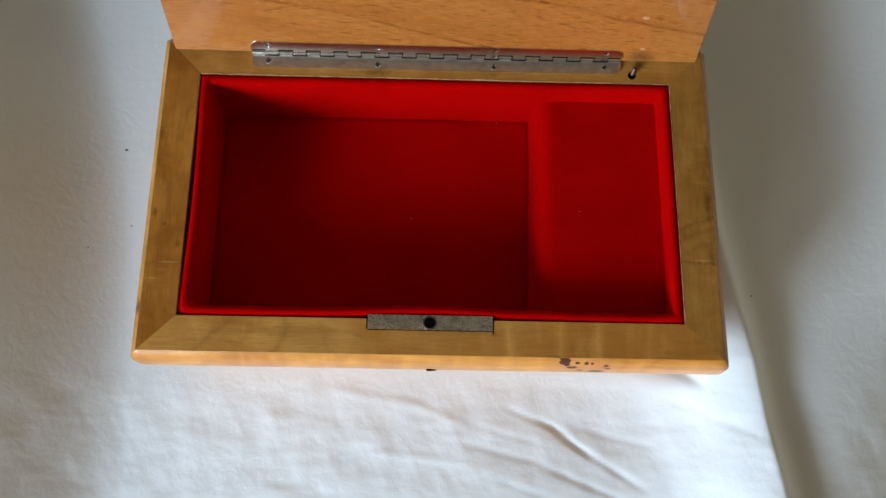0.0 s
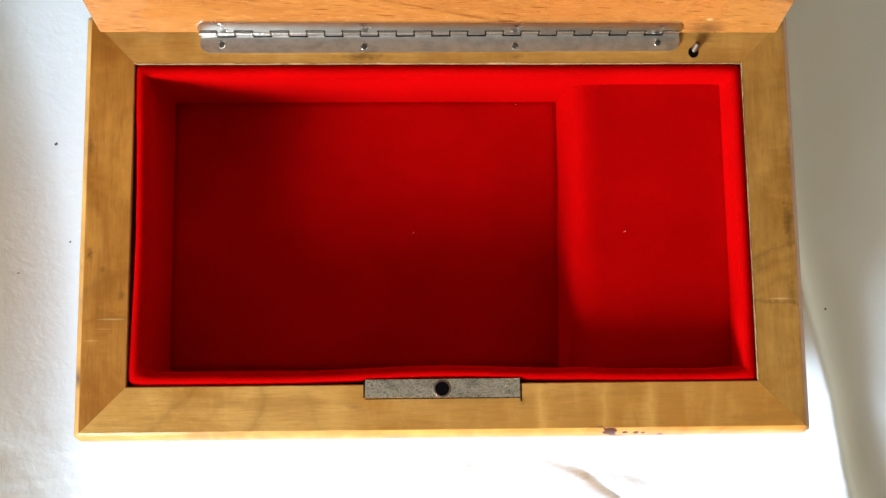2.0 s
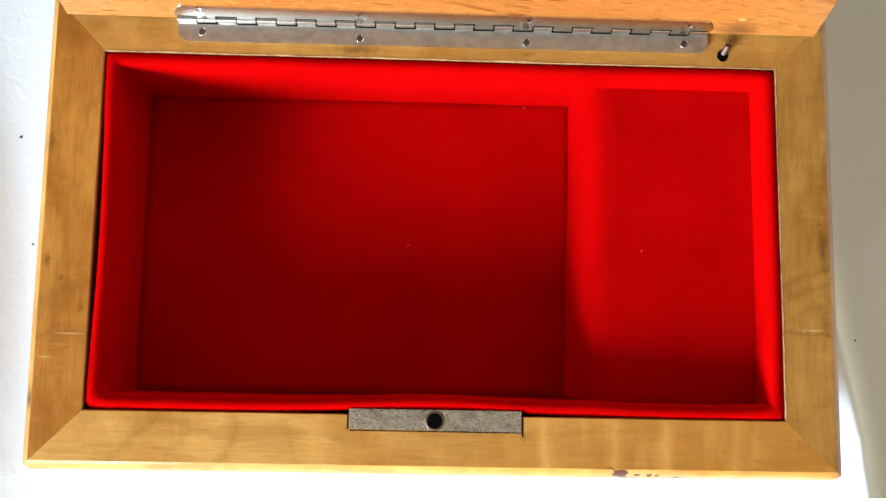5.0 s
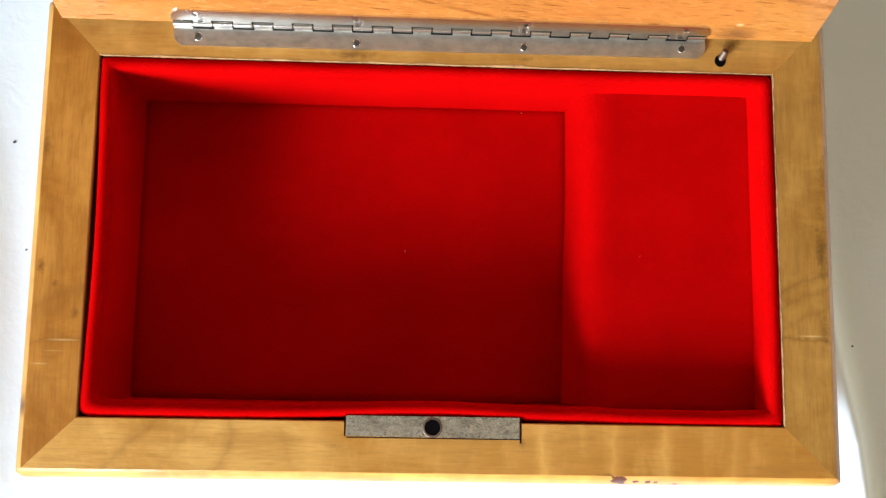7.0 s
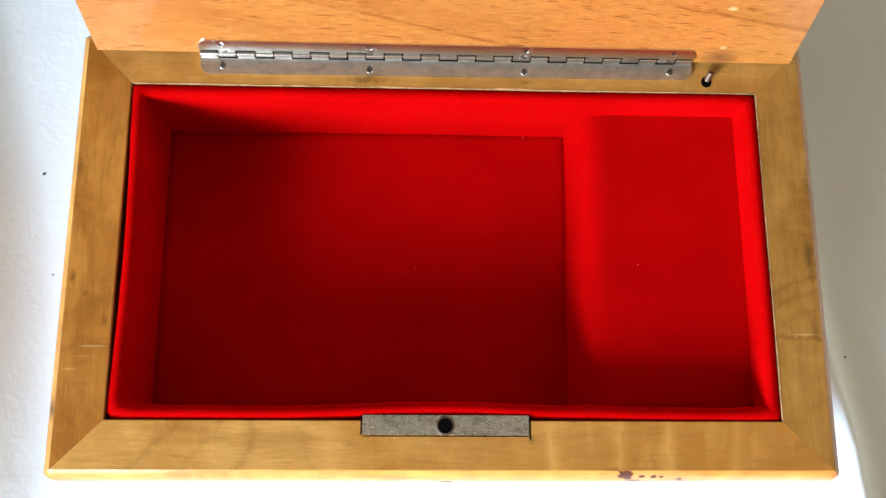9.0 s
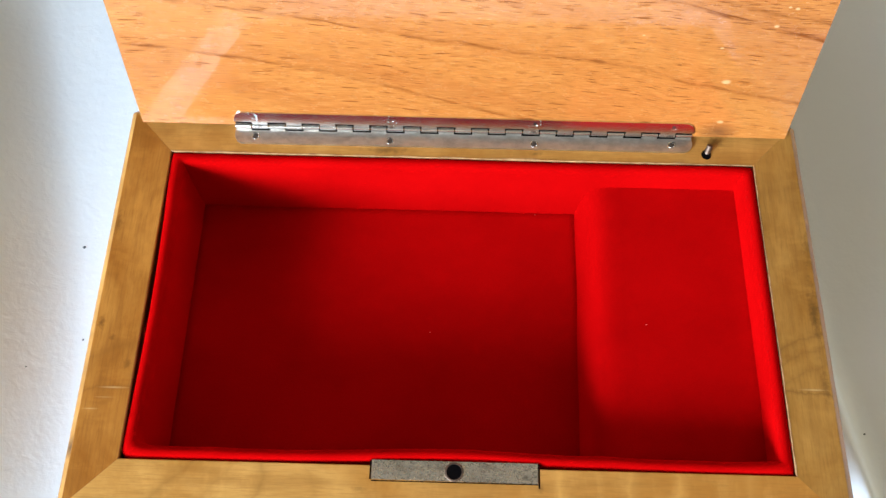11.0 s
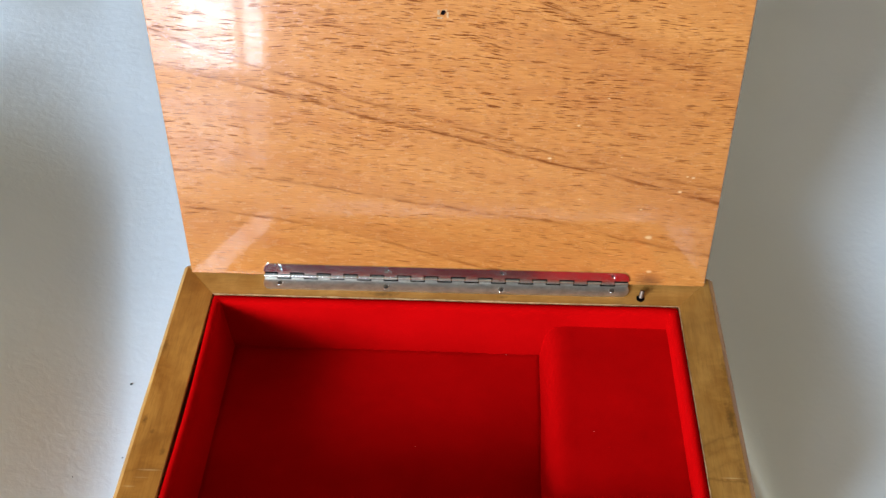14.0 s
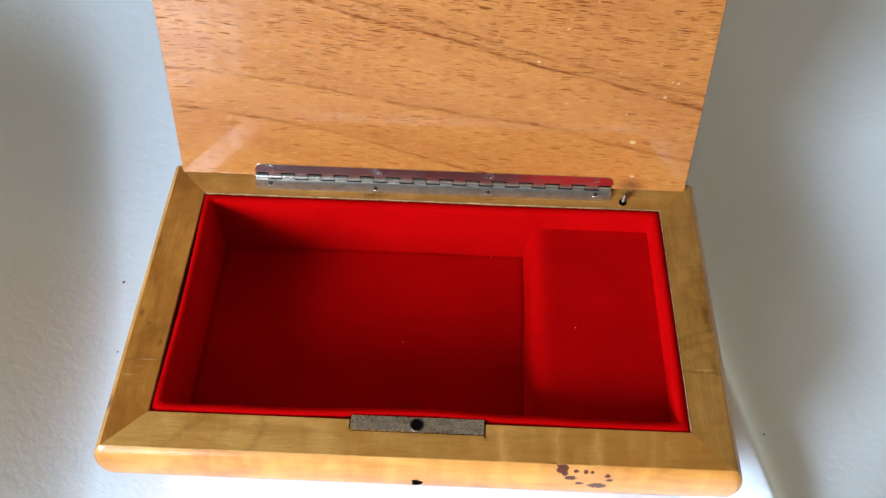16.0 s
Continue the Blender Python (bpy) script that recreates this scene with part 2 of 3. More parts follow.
def rim_veneer(name, along, light, dark, heart=None, veins=(), pale=(), scratches=(), stains=()):
    """Figured veneer of one rim strip. Veins and pale bands cross it at a + b * q + c * q * q; scratches and stains lie at a place."""
    m = material(name, rough=0.3)
    g = Graph(m)
    place = g.nodes.new("ShaderNodeSeparateXYZ")
    g.links.new(g.coords, place.inputs[0])
    run, across = (place.outputs[0], place.outputs[1]) if along == "x" else (place.outputs[1], place.outputs[0])
    order = (lambda a, b: (a, b, b)) if along == "x" else (lambda a, b: (b, a, b))
    blotch = g.noise(g.mapped(order(32, 52), (0, 0, 9), (1.7, 0.4, 0)), 1.0, 5.0, 0.62, 0.5)
    streak = g.noise(g.mapped(order(26, 260), (0, 0, 3), (0.2, 0.7, 0)), 1.0, 4.0, 0.6, 0.2)
    fibre = g.noise(g.mapped(order(110, 1500), (0, 0, 2)), 1.0, 3.0, 0.65)
    smear = g.noise(g.mapped(order(150, 60), (0, 0, 20), (0.6, 0.1, 0)), 1.0, 4.0, 0.6, 0.3)
    base = g.ramp(blotch, (0.34, dark), (0.66, light))
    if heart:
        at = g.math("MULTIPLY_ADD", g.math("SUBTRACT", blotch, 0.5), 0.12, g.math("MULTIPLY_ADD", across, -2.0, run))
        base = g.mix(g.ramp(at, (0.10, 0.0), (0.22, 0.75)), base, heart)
    base = g.mix(g.ramp(streak, (0.36, 0.42), (0.54, 0.0)), base, tuple(c * 0.78 for c in dark))
    base = g.mix(g.ramp(smear, (0.50, 0.0), (0.68, 0.30)), base, tuple(min(1.0, c * 1.15) for c in light))
    base = g.mix(g.ramp(fibre, (0.34, 0.34), (0.52, 0.0)), base, tuple(c * 0.70 for c in dark))
    wander = g.math("MULTIPLY", g.math("SUBTRACT", blotch, 0.5), 0.010)
    q = g.math("ADD", across, 0.065 if along == "x" else 0.0)
    for bands, tone in ((pale, tuple(min(1.0, c * 1.25) for c in light)), (veins, tuple(c * 0.55 for c in dark))):
        for a, b, c, width, strength in bands:
            line = g.math("MULTIPLY_ADD", q, g.math("MULTIPLY_ADD", q, c, b), a)
            off = g.math("ABSOLUTE", g.math("ADD", g.math("SUBTRACT", run, line), wander))
            base = g.mix(g.ramp(g.math("DIVIDE", off, width), (0.0, strength), (0.35, strength * 0.45), (1.0, 0.0)), base, tone)
    for spot, size, stretch, strength in scratches:
        base = g.mix(g.math("MULTIPLY", g.near(spot, size, stretch), strength), base, (0.72, 0.46, 0.20))
    ragged = g.math("MULTIPLY", g.math("SUBTRACT", g.noise(g.mapped((420, 420, 420)), 1.0, 4.0, 0.7), 0.5), 1.6)
    for spot, size, stretch, strength in stains:
        mark = g.ramp(g.math("ADD", g.near(spot, size, stretch), ragged), (0.35, 0.0), (0.95, strength))
        base = g.mix(mark, base, tuple(c * 0.35 for c in dark))
    g.colour(base)
    g.rough(g.ramp(blotch, (0.3, 0.28), (0.7, 0.42)))
    g.bsdf.inputs["Coat Weight"].default_value, g.bsdf.inputs["Coat Roughness"].default_value, g.bsdf.inputs["Coat IOR"].default_value = 0.48, 0.07, 1.45
    g.bsdf.inputs["Specular IOR Level"].default_value = 0.25
    g.bump(g.math("ADD", g.math("MULTIPLY", fibre, 0.3), blotch), 0.22, 0.0004)
    return m


def velvet():
    m = material("red_velvet", rough=1.0)
    g = Graph(m)
    nap = g.noise(g.mapped((1500, 1500, 1500)), 1.0, 2.0)
    brushed = g.noise(g.mapped((28, 40, 28)), 1.0, 3.0)
    base = g.ramp(brushed, (0.3, (0.355, 0.0004, 0.0004)), (0.7, (0.445, 0.0006, 0.0006)))
    g.colour(g.mix(g.ramp(nap, (0.3, 0.14), (0.7, 0.0)), base, (0.17, 0.0002, 0.0002)))
    g.bsdf.inputs["Specular IOR Level"].default_value = 0.0
    g.bsdf.inputs["Sheen Weight"].default_value, g.bsdf.inputs["Sheen Roughness"].default_value = 1.0, 0.36
    g.bsdf.inputs["Sheen Tint"].default_value = (1.0, 0.002, 0.002, 1)
    g.bump(nap, 0.18, 0.0004)
    return m


def cotton():
    m = material("white_cotton", rough=0.95)
    g = Graph(m)
    weave = g.noise(g.mapped((900, 900, 900)), 1.0, 2.0)
    crease = g.math("ADD", g.noise(g.mapped((120, 120, 120)), 1.0, 3.0, 0.55, 0.4), g.math("MULTIPLY", g.noise(g.mapped((330, 330, 330)), 1.0, 2.0), 0.25))
    soft = g.noise(g.mapped((9, 9, 9)), 1.0, 2.0)
    g.colour(g.ramp(soft, (0.3, (0.79, 0.79, 0.80)), (0.7, (0.84, 0.84, 0.84))))
    g.bsdf.inputs["Specular IOR Level"].default_value = 0.15
    g.bump(g.math("ADD", g.math("MULTIPLY", weave, 0.12), crease), 0.27, 0.0010)
    return m


def steel(name, colour, rough, stain):
    m = material(name, colour, rough, 1.0)
    g = Graph(m)
    blot = g.noise(g.mapped((160, 240, 240)), 1.0, 4.0, 0.65)
    fine = g.noise(g.mapped((500, 2200, 2200)), 1.0, 2.0)
    g.colour(g.mix(g.ramp(blot, (0.42, 0.0), (0.75, 0.85)), colour, stain))
    g.rough(g.ramp(blot, (0.3, rough), (0.8, rough + 0.08)))
    g.bump(fine, 0.12, 0.0002)
    return m


def pitted(name, colour, dirt):
    """Old plate: brushed along its length, with pits and specks of dirt."""
    m = material(name, colour, 0.24, 1.0)
    g = Graph(m)
    blot = g.noise(g.mapped((120, 260, 260), (0, 0, 0), (2, 0, 0)), 1.0, 4.0, 0.7)
    speck = g.noise(g.mapped((900, 1300, 900)), 1.0, 3.0, 0.7)
    brush = g.noise(g.mapped((120, 3000, 800)), 1.0, 2.0)
    marks = g.math("MAXIMUM", g.ramp(speck, (0.60, 0.0), (0.72, 0.5)), g.ramp(blot, (0.52, 0.0), (0.74, 0.6)))
    g.colour(g.mix(marks, colour, dirt))
    g.rough(g.ramp(speck, (0.3, 0.18), (0.7, 0.40)))
    g.bump(g.math("SUBTRACT", g.math("MULTIPLY", brush, 0.4), marks), 0.14, 0.0003)
    return m


def painted(name, a, b, scale=3.0, rough=0.8):
    m = material(name, a, rough)
    g = Graph(m)
    n = g.noise(g.mapped((scale, scale, scale)), 1.0, 4.0)
    g.colour(g.ramp(n, (0.3, a), (0.7, b)))
    return m


VENEER = lid_veneer()
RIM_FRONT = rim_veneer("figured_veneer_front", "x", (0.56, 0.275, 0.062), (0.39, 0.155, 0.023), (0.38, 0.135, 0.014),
                       veins=((-0.0905, 0.95, 0.0, 0.0042, 0.34), (-0.0600, 0.20, -40.0, 0.0034, 0.38), (-0.0440, -0.35, 0.0, 0.0030, 0.16), (-0.0750, 0.9, 0.0, 0.0030, 0.14), (0.012, 0.5, 0.0, 0.0040, 0.2)),
                       pale=((0.034, 0.0, 0.0, 0.0040, 0.40), (0.0545, 0.05, 0.0, 0.0036, 0.40), (0.070, -0.05, 0.0, 0.0036, 0.36), (0.092, 0.05, 0.0, 0.0045, 0.25), (-0.036, 0.0, 0.0, 0.0060, 0.25)),
                       stains=(((0.052, -0.0735, 0.056), 0.0052, (0.7, 3.0, 1), 0.9), ((-0.030, -0.0655, 0.056), 0.0030, (0.7, 2.0, 1), 0.35), ((0.0268, -0.0640, 0.056), 0.0022, (1, 1, 1), 0.4)))
RIM_BACK = rim_veneer("figured_veneer_back", "x", (0.50, 0.235, 0.050), (0.35, 0.138, 0.021), None,
                      veins=((-0.100, 0.6, 0.0, 0.0040, 0.30), (-0.060, -0.4, 0.0, 0.0035, 0.22), (0.045, 0.3, 0.0, 0.0045, 0.25)),
                      stains=(((-0.028, 0.0562, 0.056), 0.0060, (0.45, 2.4, 1), 0.75), ((0.027, 0.0560, 0.056), 0.0034, (0.7, 2.2, 1), 0.6), ((0.0925, 0.0628, 0.056), 0.0055, (0.8, 1.2, 1), 0.7)))
RIM_WEST = rim_veneer("figured_veneer_west", "y", (0.46, 0.180, 0.026), (0.29, 0.094, 0.010), None,
                      veins=((-0.0355, 0.0, 0.0, 0.0016, 0.35), (0.012, 0.3, 0.0, 0.0060, 0.30), (0.035, -0.2, 0.0, 0.0080, 0.25)),
                      scratches=(((-0.1125, -0.0352, 0.056), 0.0060, (1, 14, 1), 0.42), ((-0.1190, -0.0424, 0.056), 0.0032, (1, 9, 1), 0.4), ((-0.1150, -0.0385, 0.056), 0.0040, (1, 14, 1), 0.22)),
                      stains=(((-0.1205, -0.0130, 0.056), 0.0036, (1.6, 0.7, 1), 0.75), ((-0.1160, -0.0180, 0.056), 0.0018, (1, 1, 1), 0.5), ((-0.1095, -0.0270, 0.056), 0.0028, (1.3, 0.8, 1), 0.5), ((-0.1215, 0.0250, 0.056), 0.0060, (2.2, 0.6, 1), 0.5)))
RIM_EAST = rim_veneer("figured_veneer_east", "y", (0.44, 0.205, 0.040), (0.28, 0.112, 0.015), None,
                      veins=((-0.062, 0.42, 0.0, 0.0026, 0.5), (-0.0760, 0.50, 0.0, 0.0020, 0.3), (-0.0820, 0.50, 0.0, 0.0020, 0.3), (-0.0310, 0.0, 0.0, 0.0012, 0.55), (0.020, 0.2, 0.0, 0.0060, 0.25)),
                      scratches=(((0.1165, -0.0302, 0.056), 0.0056, (1, 14, 1), 0.5),),
                      stains=(((0.1205, -0.0040, 0.056), 0.0110, (3.2, 0.55, 1), 0.75), ((0.1215, 0.0200, 0.056), 0.0080, (2.6, 0.5, 1), 0.5), ((0.1205, -0.0290, 0.056), 0.0060, (2.4, 0.6, 1), 0.55)))
CASE_X = maple("maple_case_long", "x", (0.74, 0.315, 0.058), (0.50, 0.170, 0.022), True)
CASE_Y = maple("maple_case_short", "y", (0.56, 0.26, 0.055), (0.34, 0.135, 0.020), True)
# greyer than the case: the edge's grazing reflection is put into its colour
LID_EDGE = maple("maple_lid_edge", "x", (0.40, 0.25, 0.13), (0.25, 0.14, 0.07))
VELVET = velvet()
COTTON = cotton()
FUZZ = material("loose_thread", (0.40, 0.006, 0.005), 1.0)
FUZZ.node_tree.nodes["Principled BSDF"].inputs["Specular IOR Level"].default_value = 0.0
HINGE_STEEL = steel("hinge_steel", (0.70, 0.67, 0.63), 0.17, (0.60, 0.55, 0.50))
LOCK_STEEL = pitted("lock_steel", (0.92, 0.79, 0.63), (0.22, 0.15, 0.12))
HINGE_DULL = steel("hinge_steel_dull", (0.64, 0.59, 0.52), 0.34, (0.36, 0.31, 0.25))
SCREW_STEEL = steel("screw_steel", (0.13, 0.10, 0.08), 0.55, (0.04, 0.03, 0.02))
PIN_STEEL = steel("pin_steel", (0.20, 0.13, 0.09), 0.55, (0.08, 0.045, 0.03))
HOLE = material("dark_hole", (0.004, 0.003, 0.003), 0.95)
HOLE.node_tree.nodes["Principled BSDF"].inputs["Specular IOR Level"].default_value = 0.0
CHIPPED = painted("chipped_wood", (0.50, 0.26, 0.09), (0.20, 0.09, 0.035), 900.0, 0.7)
BARE = painted("bare_wood", (0.54, 0.29, 0.11), (0.28, 0.12, 0.035), 420.0, 0.9)
LINT_DARK = material("dark_lint", (0.05, 0.055, 0.06), 0.9)
LINT_PALE = material("pale_lint", (0.70, 0.42, 0.34), 0.9)
PLASTER = painted("cream_plaster", (0.59, 0.46, 0.325), (0.63, 0.49, 0.345))
# yellower plaster, chosen only to bounce warm light into the sheet's shade
WARM_BOUNCE = painted("warm_bounce_plaster", (0.57, 0.45, 0.27), (0.61, 0.48, 0.29))
CEILING = painted("ceiling_paint", (0.24, 0.21, 0.17), (0.27, 0.24, 0.19))
BOARDS = painted("floor_varnish", (0.20, 0.12, 0.07), (0.25, 0.15, 0.08), 6.0, 0.5)
FRAME_PAINT = painted("window_frame_paint", (0.70, 0.68, 0.64), (0.75, 0.73, 0.70), 8.0, 0.5)


# ---- building helpers ----
def mesh_of(name, bm, mat, smooth=False):
    bmesh.ops.recalc_face_normals(bm, faces=bm.faces)
    me = bpy.data.meshes.new(name)
    bm.to_mesh(me)
    bm.free()
    me.materials.append(mat)
    if smooth:
        me.polygons.foreach_set("use_smooth", [True] * len(me.polygons))
        me.set_sharp_from_angle(angle=radians(38))
    return me


def part(name, bm, mat, parent, label="", smooth=False):
    ob = new(name, mesh_of(name, bm, mat, smooth))
    ob.parent = parent
    if label:
        tagged(ob, label)
    return ob


def block(lo, hi, bevel=0.0, bm=None):
    bm = bm or bmesh.new()
    made = bmesh.ops.create_cube(bm, size=1.0)["verts"]
    for v in made:
        v.co = Vector([lo[k] + (v.co[k] + 0.5) * (hi[k] - lo[k]) for k in range(3)])
    if bevel:
        edges = list({e for v in made for e in v.link_edges})
        bmesh.ops.bevel(bm, geom=edges, offset=bevel, segments=2, profile=0.6, affect="EDGES")
    return bm


def rings(loops, closed=True, caps=True, bm=None):
    """Faces between loops of points, one after another."""
    bm = bm or bmesh.new()
    rows = [[bm.verts.new(p) for p in loop] for loop in loops]
    n = len(rows[0])
    for a, b in zip(rows, rows[1:]):
        for k in range(n if closed else n - 1):
            bm.faces.new((a[k], a[(k + 1) % n], b[(k + 1) % n], b[k]))
    if caps:
        bm.faces.new(rows[0])
        bm.faces.new(rows[-1][::-1])
    return bm


def rod(a, b, ra, rb=None, sides=14, bm=None):
    a, b = Vector(a), Vector(b)
    q = (b - a).to_track_quat("Z", "Y")
    ring = [q @ Vector((math.cos(2 * math.pi * k / sides), math.sin(2 * math.pi * k / sides), 0)) for k in range(sides)]
    return rings([[a + v * ra for v in ring], [b + v * (ra if rb is None else rb) for v in ring]], bm=bm)


def grid_mesh(xs, ys, height):
    X, Y = np.meshgrid(xs, ys)
    Z = height(X, Y)
    n = len(xs)
    verts = np.stack([X.ravel(), Y.ravel(), Z.ravel()], 1)
    faces = [(j * n + i, j * n + i + 1, (j + 1) * n + i + 1, (j + 1) * n + i) for j in range(len(ys) - 1) for i in range(n - 1)]
    return verts.tolist(), faces


# ---- the room that closes the place ----
X0, X1, Y0, Y1, ZF, ZC = -1.12, 1.25, -1.95, 1.7, -0.76, 2.4


def wall(name, lo, hi, mat):
    ob = new(name, mesh_of(name, block(lo, hi), mat))
    return tagged(ob, "plain painted wall of the room", "wall", kind="structure")


tagged(new("floor", mesh_of("floor", block((X0, Y0, ZF - 0.1), (X1, Y1, ZF)), BOARDS)), "dark varnished floor of the room", "floor", kind="structure")
tagged(new("ceiling", mesh_of("ceiling", block((X0 - 0.1, Y0 - 0.1, ZC), (X1 + 0.1, Y1 + 0.1, ZC + 0.1)), CEILING)), "plain pale painted ceiling", "ceiling", kind="structure")
# unseen wall, added as a warm reflector for the sheet's shaded east side
wall("wall_east", (X1, Y0 - 0.1, ZF - 0.1), (X1 + 0.1, Y1 + 0.1, ZC), WARM_BOUNCE)
wall("wall_north", (X0, Y1, ZF - 0.1), (X1, Y1 + 0.1, ZC), PLASTER)
# west wall with the large window
WIN_W = (-1.50, -0.70, 0.20, 0.92)
west = bmesh.new()
for lo, hi in (((Y0 - 0.1, ZF - 0.1), (Y1 + 0.1, WIN_W[2])), ((Y0 - 0.1, WIN_W[2]), (WIN_W[0], WIN_W[3])), ((WIN_W[1], WIN_W[2]), (Y1 + 0.1, WIN_W[3])), ((Y0 - 0.1, WIN_W[3]), (Y1 + 0.1, ZC))):
    block((X0 - 0.1, lo[0], lo[1]), (X0, hi[0], hi[1]), bm=west)
tagged(new("wall_west", mesh_of("wall_west", west, PLASTER)), "plain painted wall with a window opening", "wall", kind="structure")
# south wall with a narrow low window
LOW = (-0.980, -0.600, -0.550, 1.085)
south = bmesh.new()
for lo, hi in (((X0, ZF - 0.1), (X1, LOW[2])), ((X0, LOW[2]), (LOW[0], LOW[3])), ((LOW[1], LOW[2]), (X1, LOW[3])), ((X0, LOW[3]), (X1, ZC))):
    block((lo[0], Y0 - 0.1, lo[1]), (hi[0], Y0, hi[1]), bm=south)
tagged(new("wall_south", mesh_of("wall_south", south, PLASTER)), "plain painted wall with window openings", "wall", kind="structure")
win = tagged(new("window_1"), "small low window with painted glazing bars", "window", kind="structure")
part("rail", block((LOW[0], Y0 + 0.024, -0.004), (LOW[1], Y0 + 0.04, 0.026), 0.003), FRAME_PAINT, win)
part("mullion", block((-0.672, Y0 + 0.024, LOW[2] + 0.002), (-0.648, Y0 + 0.04, LOW[3] - 0.002), 0.003), FRAME_PAINT, win)
part("glazing_bar", block((-0.828, Y0 + 0.026, 0.120), (-0.673, Y0 + 0.036, 0.128), 0.003), FRAME_PAINT, win)


# ---- the sheet ----
def ridge(X, Y, a, b, height, left, right, ends=0.03):
    """A soft fold along the line from a to b, with its two flank widths."""
    a, b = np.array(a), np.array(b)
    d = b - a
    n = np.hypot(*d)
    d = d / n
    s = (X - a[0]) * d[0] + (Y - a[1]) * d[1]
    w = -(X - a[0]) * d[1] + (Y - a[1]) * d[0]
    fade = np.clip((s + ends) / ends, 0, 1) * np.clip((n + ends - s) / ends, 0, 1)
    fade = fade * fade * (3 - 2 * fade)
    side = np.where(w > 0, left, right)
    return height * fade * np.exp(-(w / side) ** 2)


def smooth_noise(X, Y, scale, seed):
    rng = np.random.RandomState(seed)
    out = np.zeros_like(X)
    for _ in range(14):
        ang, ph, f = rng.uniform(0, 2 * math.pi), rng.uniform(0, 2 * math.pi), rng.uniform(0.6, 1.6)
        out += np.sin((X * math.cos(ang) + Y * math.sin(ang)) * f * 2 * math.pi / scale + ph)
    return out / 14


# creases in the sheet: two ends, height (below 0: a groove), width of the two flanks
CREASES = [((0.043, -0.091), (0.058, -0.097), -0.0006, 0.0013, 0.0010), ((0.058, -0.097), (0.070, -0.106), -0.0008, 0.0015, 0.0010), ((0.070, -0.106), (0.095, -0.121), -0.0008, 0.0016, 0.0011),
           ((-0.040, -0.082), (-0.006, -0.088), 0.00025, 0.0016, 0.0020), ((-0.006, -0.088), (0.015, -0.096), 0.0003, 0.0014, 0.0018), ((0.061, -0.118), (0.089, -0.129), -0.0007, 0.0015, 0.0011),
           ((0.116, -0.085), (0.150, -0.100), -0.0003, 0.0016, 0.0012), ((0.020, -0.106), (0.046, -0.112), -0.0004, 0.0014, 0.0011), ((0.030, -0.099), (0.048, -0.104), -0.0003, 0.0012, 0.0010),
           ((-0.020, -0.110), (0.012, -0.114), 0.0003, 0.0015, 0.0018), ((0.075, -0.098), (0.100, -0.104), -0.0003, 0.0013, 0.0011), ((0.040, -0.124), (0.058, -0.130), -0.0004, 0.0013, 0.0011)]


def sheet_height(X, Y):
    z = 0.006 * smooth_noise(X, Y, 0.42, 3) + 0.0018 * smooth_noise(X, Y, 0.13, 5) + 0.0004 * smooth_noise(X, Y, 0.035, 8)
    flat = np.exp(-(np.maximum(np.abs(X) - 0.16, 0) / 0.10) ** 2 - (np.maximum(np.abs(Y + 0.02) - 0.13, 0) / 0.10) ** 2)
    z = z * (1 - 0.82 * flat)
    # the fold beside the box, steep on its far flank
    z += ridge(X, Y, (0.129, 0.03), (0.1865, -0.26), 0.0185, 0.0085, 0.036, 0.08)
    # small creases before the box, each a thin ridge with a steep east flank
    for p, q, h, l, r in CREASES:
        z += ridge(X, Y, p, q, h, l, r, 0.012)
    # the sheet climbs gently to its west side
    edge = -0.138 - 0.17 * (Y + np.sqrt(Y * Y + 0.004))
    rise = np.clip((edge - X) / 0.10, 0, 1)
    back = np.clip((Y - 0.08) / 0.25, 0, 1)
    z += 0.045 * (1 - 0.85 * back * back * (3 - 2 * back)) * rise * rise * (3 - 2 * rise)
    east = np.clip((X - 0.175) / 0.16, 0, 1)
    north = np.clip((Y + 0.14) / 0.24, 0, 1)
    north = north * north * (3 - 2 * north)
    z += (0.065 * north - 0.053) * east * east * (3 - 2 * east)
    # and falls off a little towards the window, where it is crinkled
    near_side = np.clip((-0.065 - Y) / 0.03, 0, 1)
    z += near_side * (0.0008 * smooth_noise(X, Y, 0.026, 21) + 0.00030 * smooth_noise(X, Y, 0.012, 31) + 0.00013 * smooth_noise(X, Y, 0.0065, 41))
    slack = np.clip((X - 0.02) / 0.10, 0, 1) * np.clip((0.20 - X) / 0.06, 0, 1)
    z -= 0.006 * slack * slack * (3 - 2 * slack) * near_side
    fall = -0.085 - Y
    z -= 0.022 * (fall + np.sqrt(fall * fall + 0.0004))
    d = np.maximum(np.maximum(np.abs(X) - 0.114, np.maximum(-0.064 - Y, Y - 0.062)), 0)
    near_box = np.clip(d / 0.016, 0, 1)
    near_box = near_box * near_box * (3 - 2 * near_box)
    return z * near_box - 0.0004


xs = np.concatenate([np.linspace(-1.05, -0.3, 60)[:-1], np.linspace(-0.3, 0.3, 441), np.linspace(0.3, 1.15, 60)[1:]])
ys = np.concatenate([np.linspace(-0.45, -0.24, 30)[:-1], np.linspace(-0.24, 0.2, 331), np.linspace(0.2, 1.5, 110)[1:]])
verts, faces = grid_mesh(xs, ys, sheet_height)
me = bpy.data.meshes.new("bed_sheet")
me.from_pydata(verts, [], faces)
me.polygons.foreach_set("use_smooth", [True] * len(me.polygons))
me.materials.append(COTTON)
bed = tagged(new("bed"), "low wooden bed hidden under the white sheet", "bed")


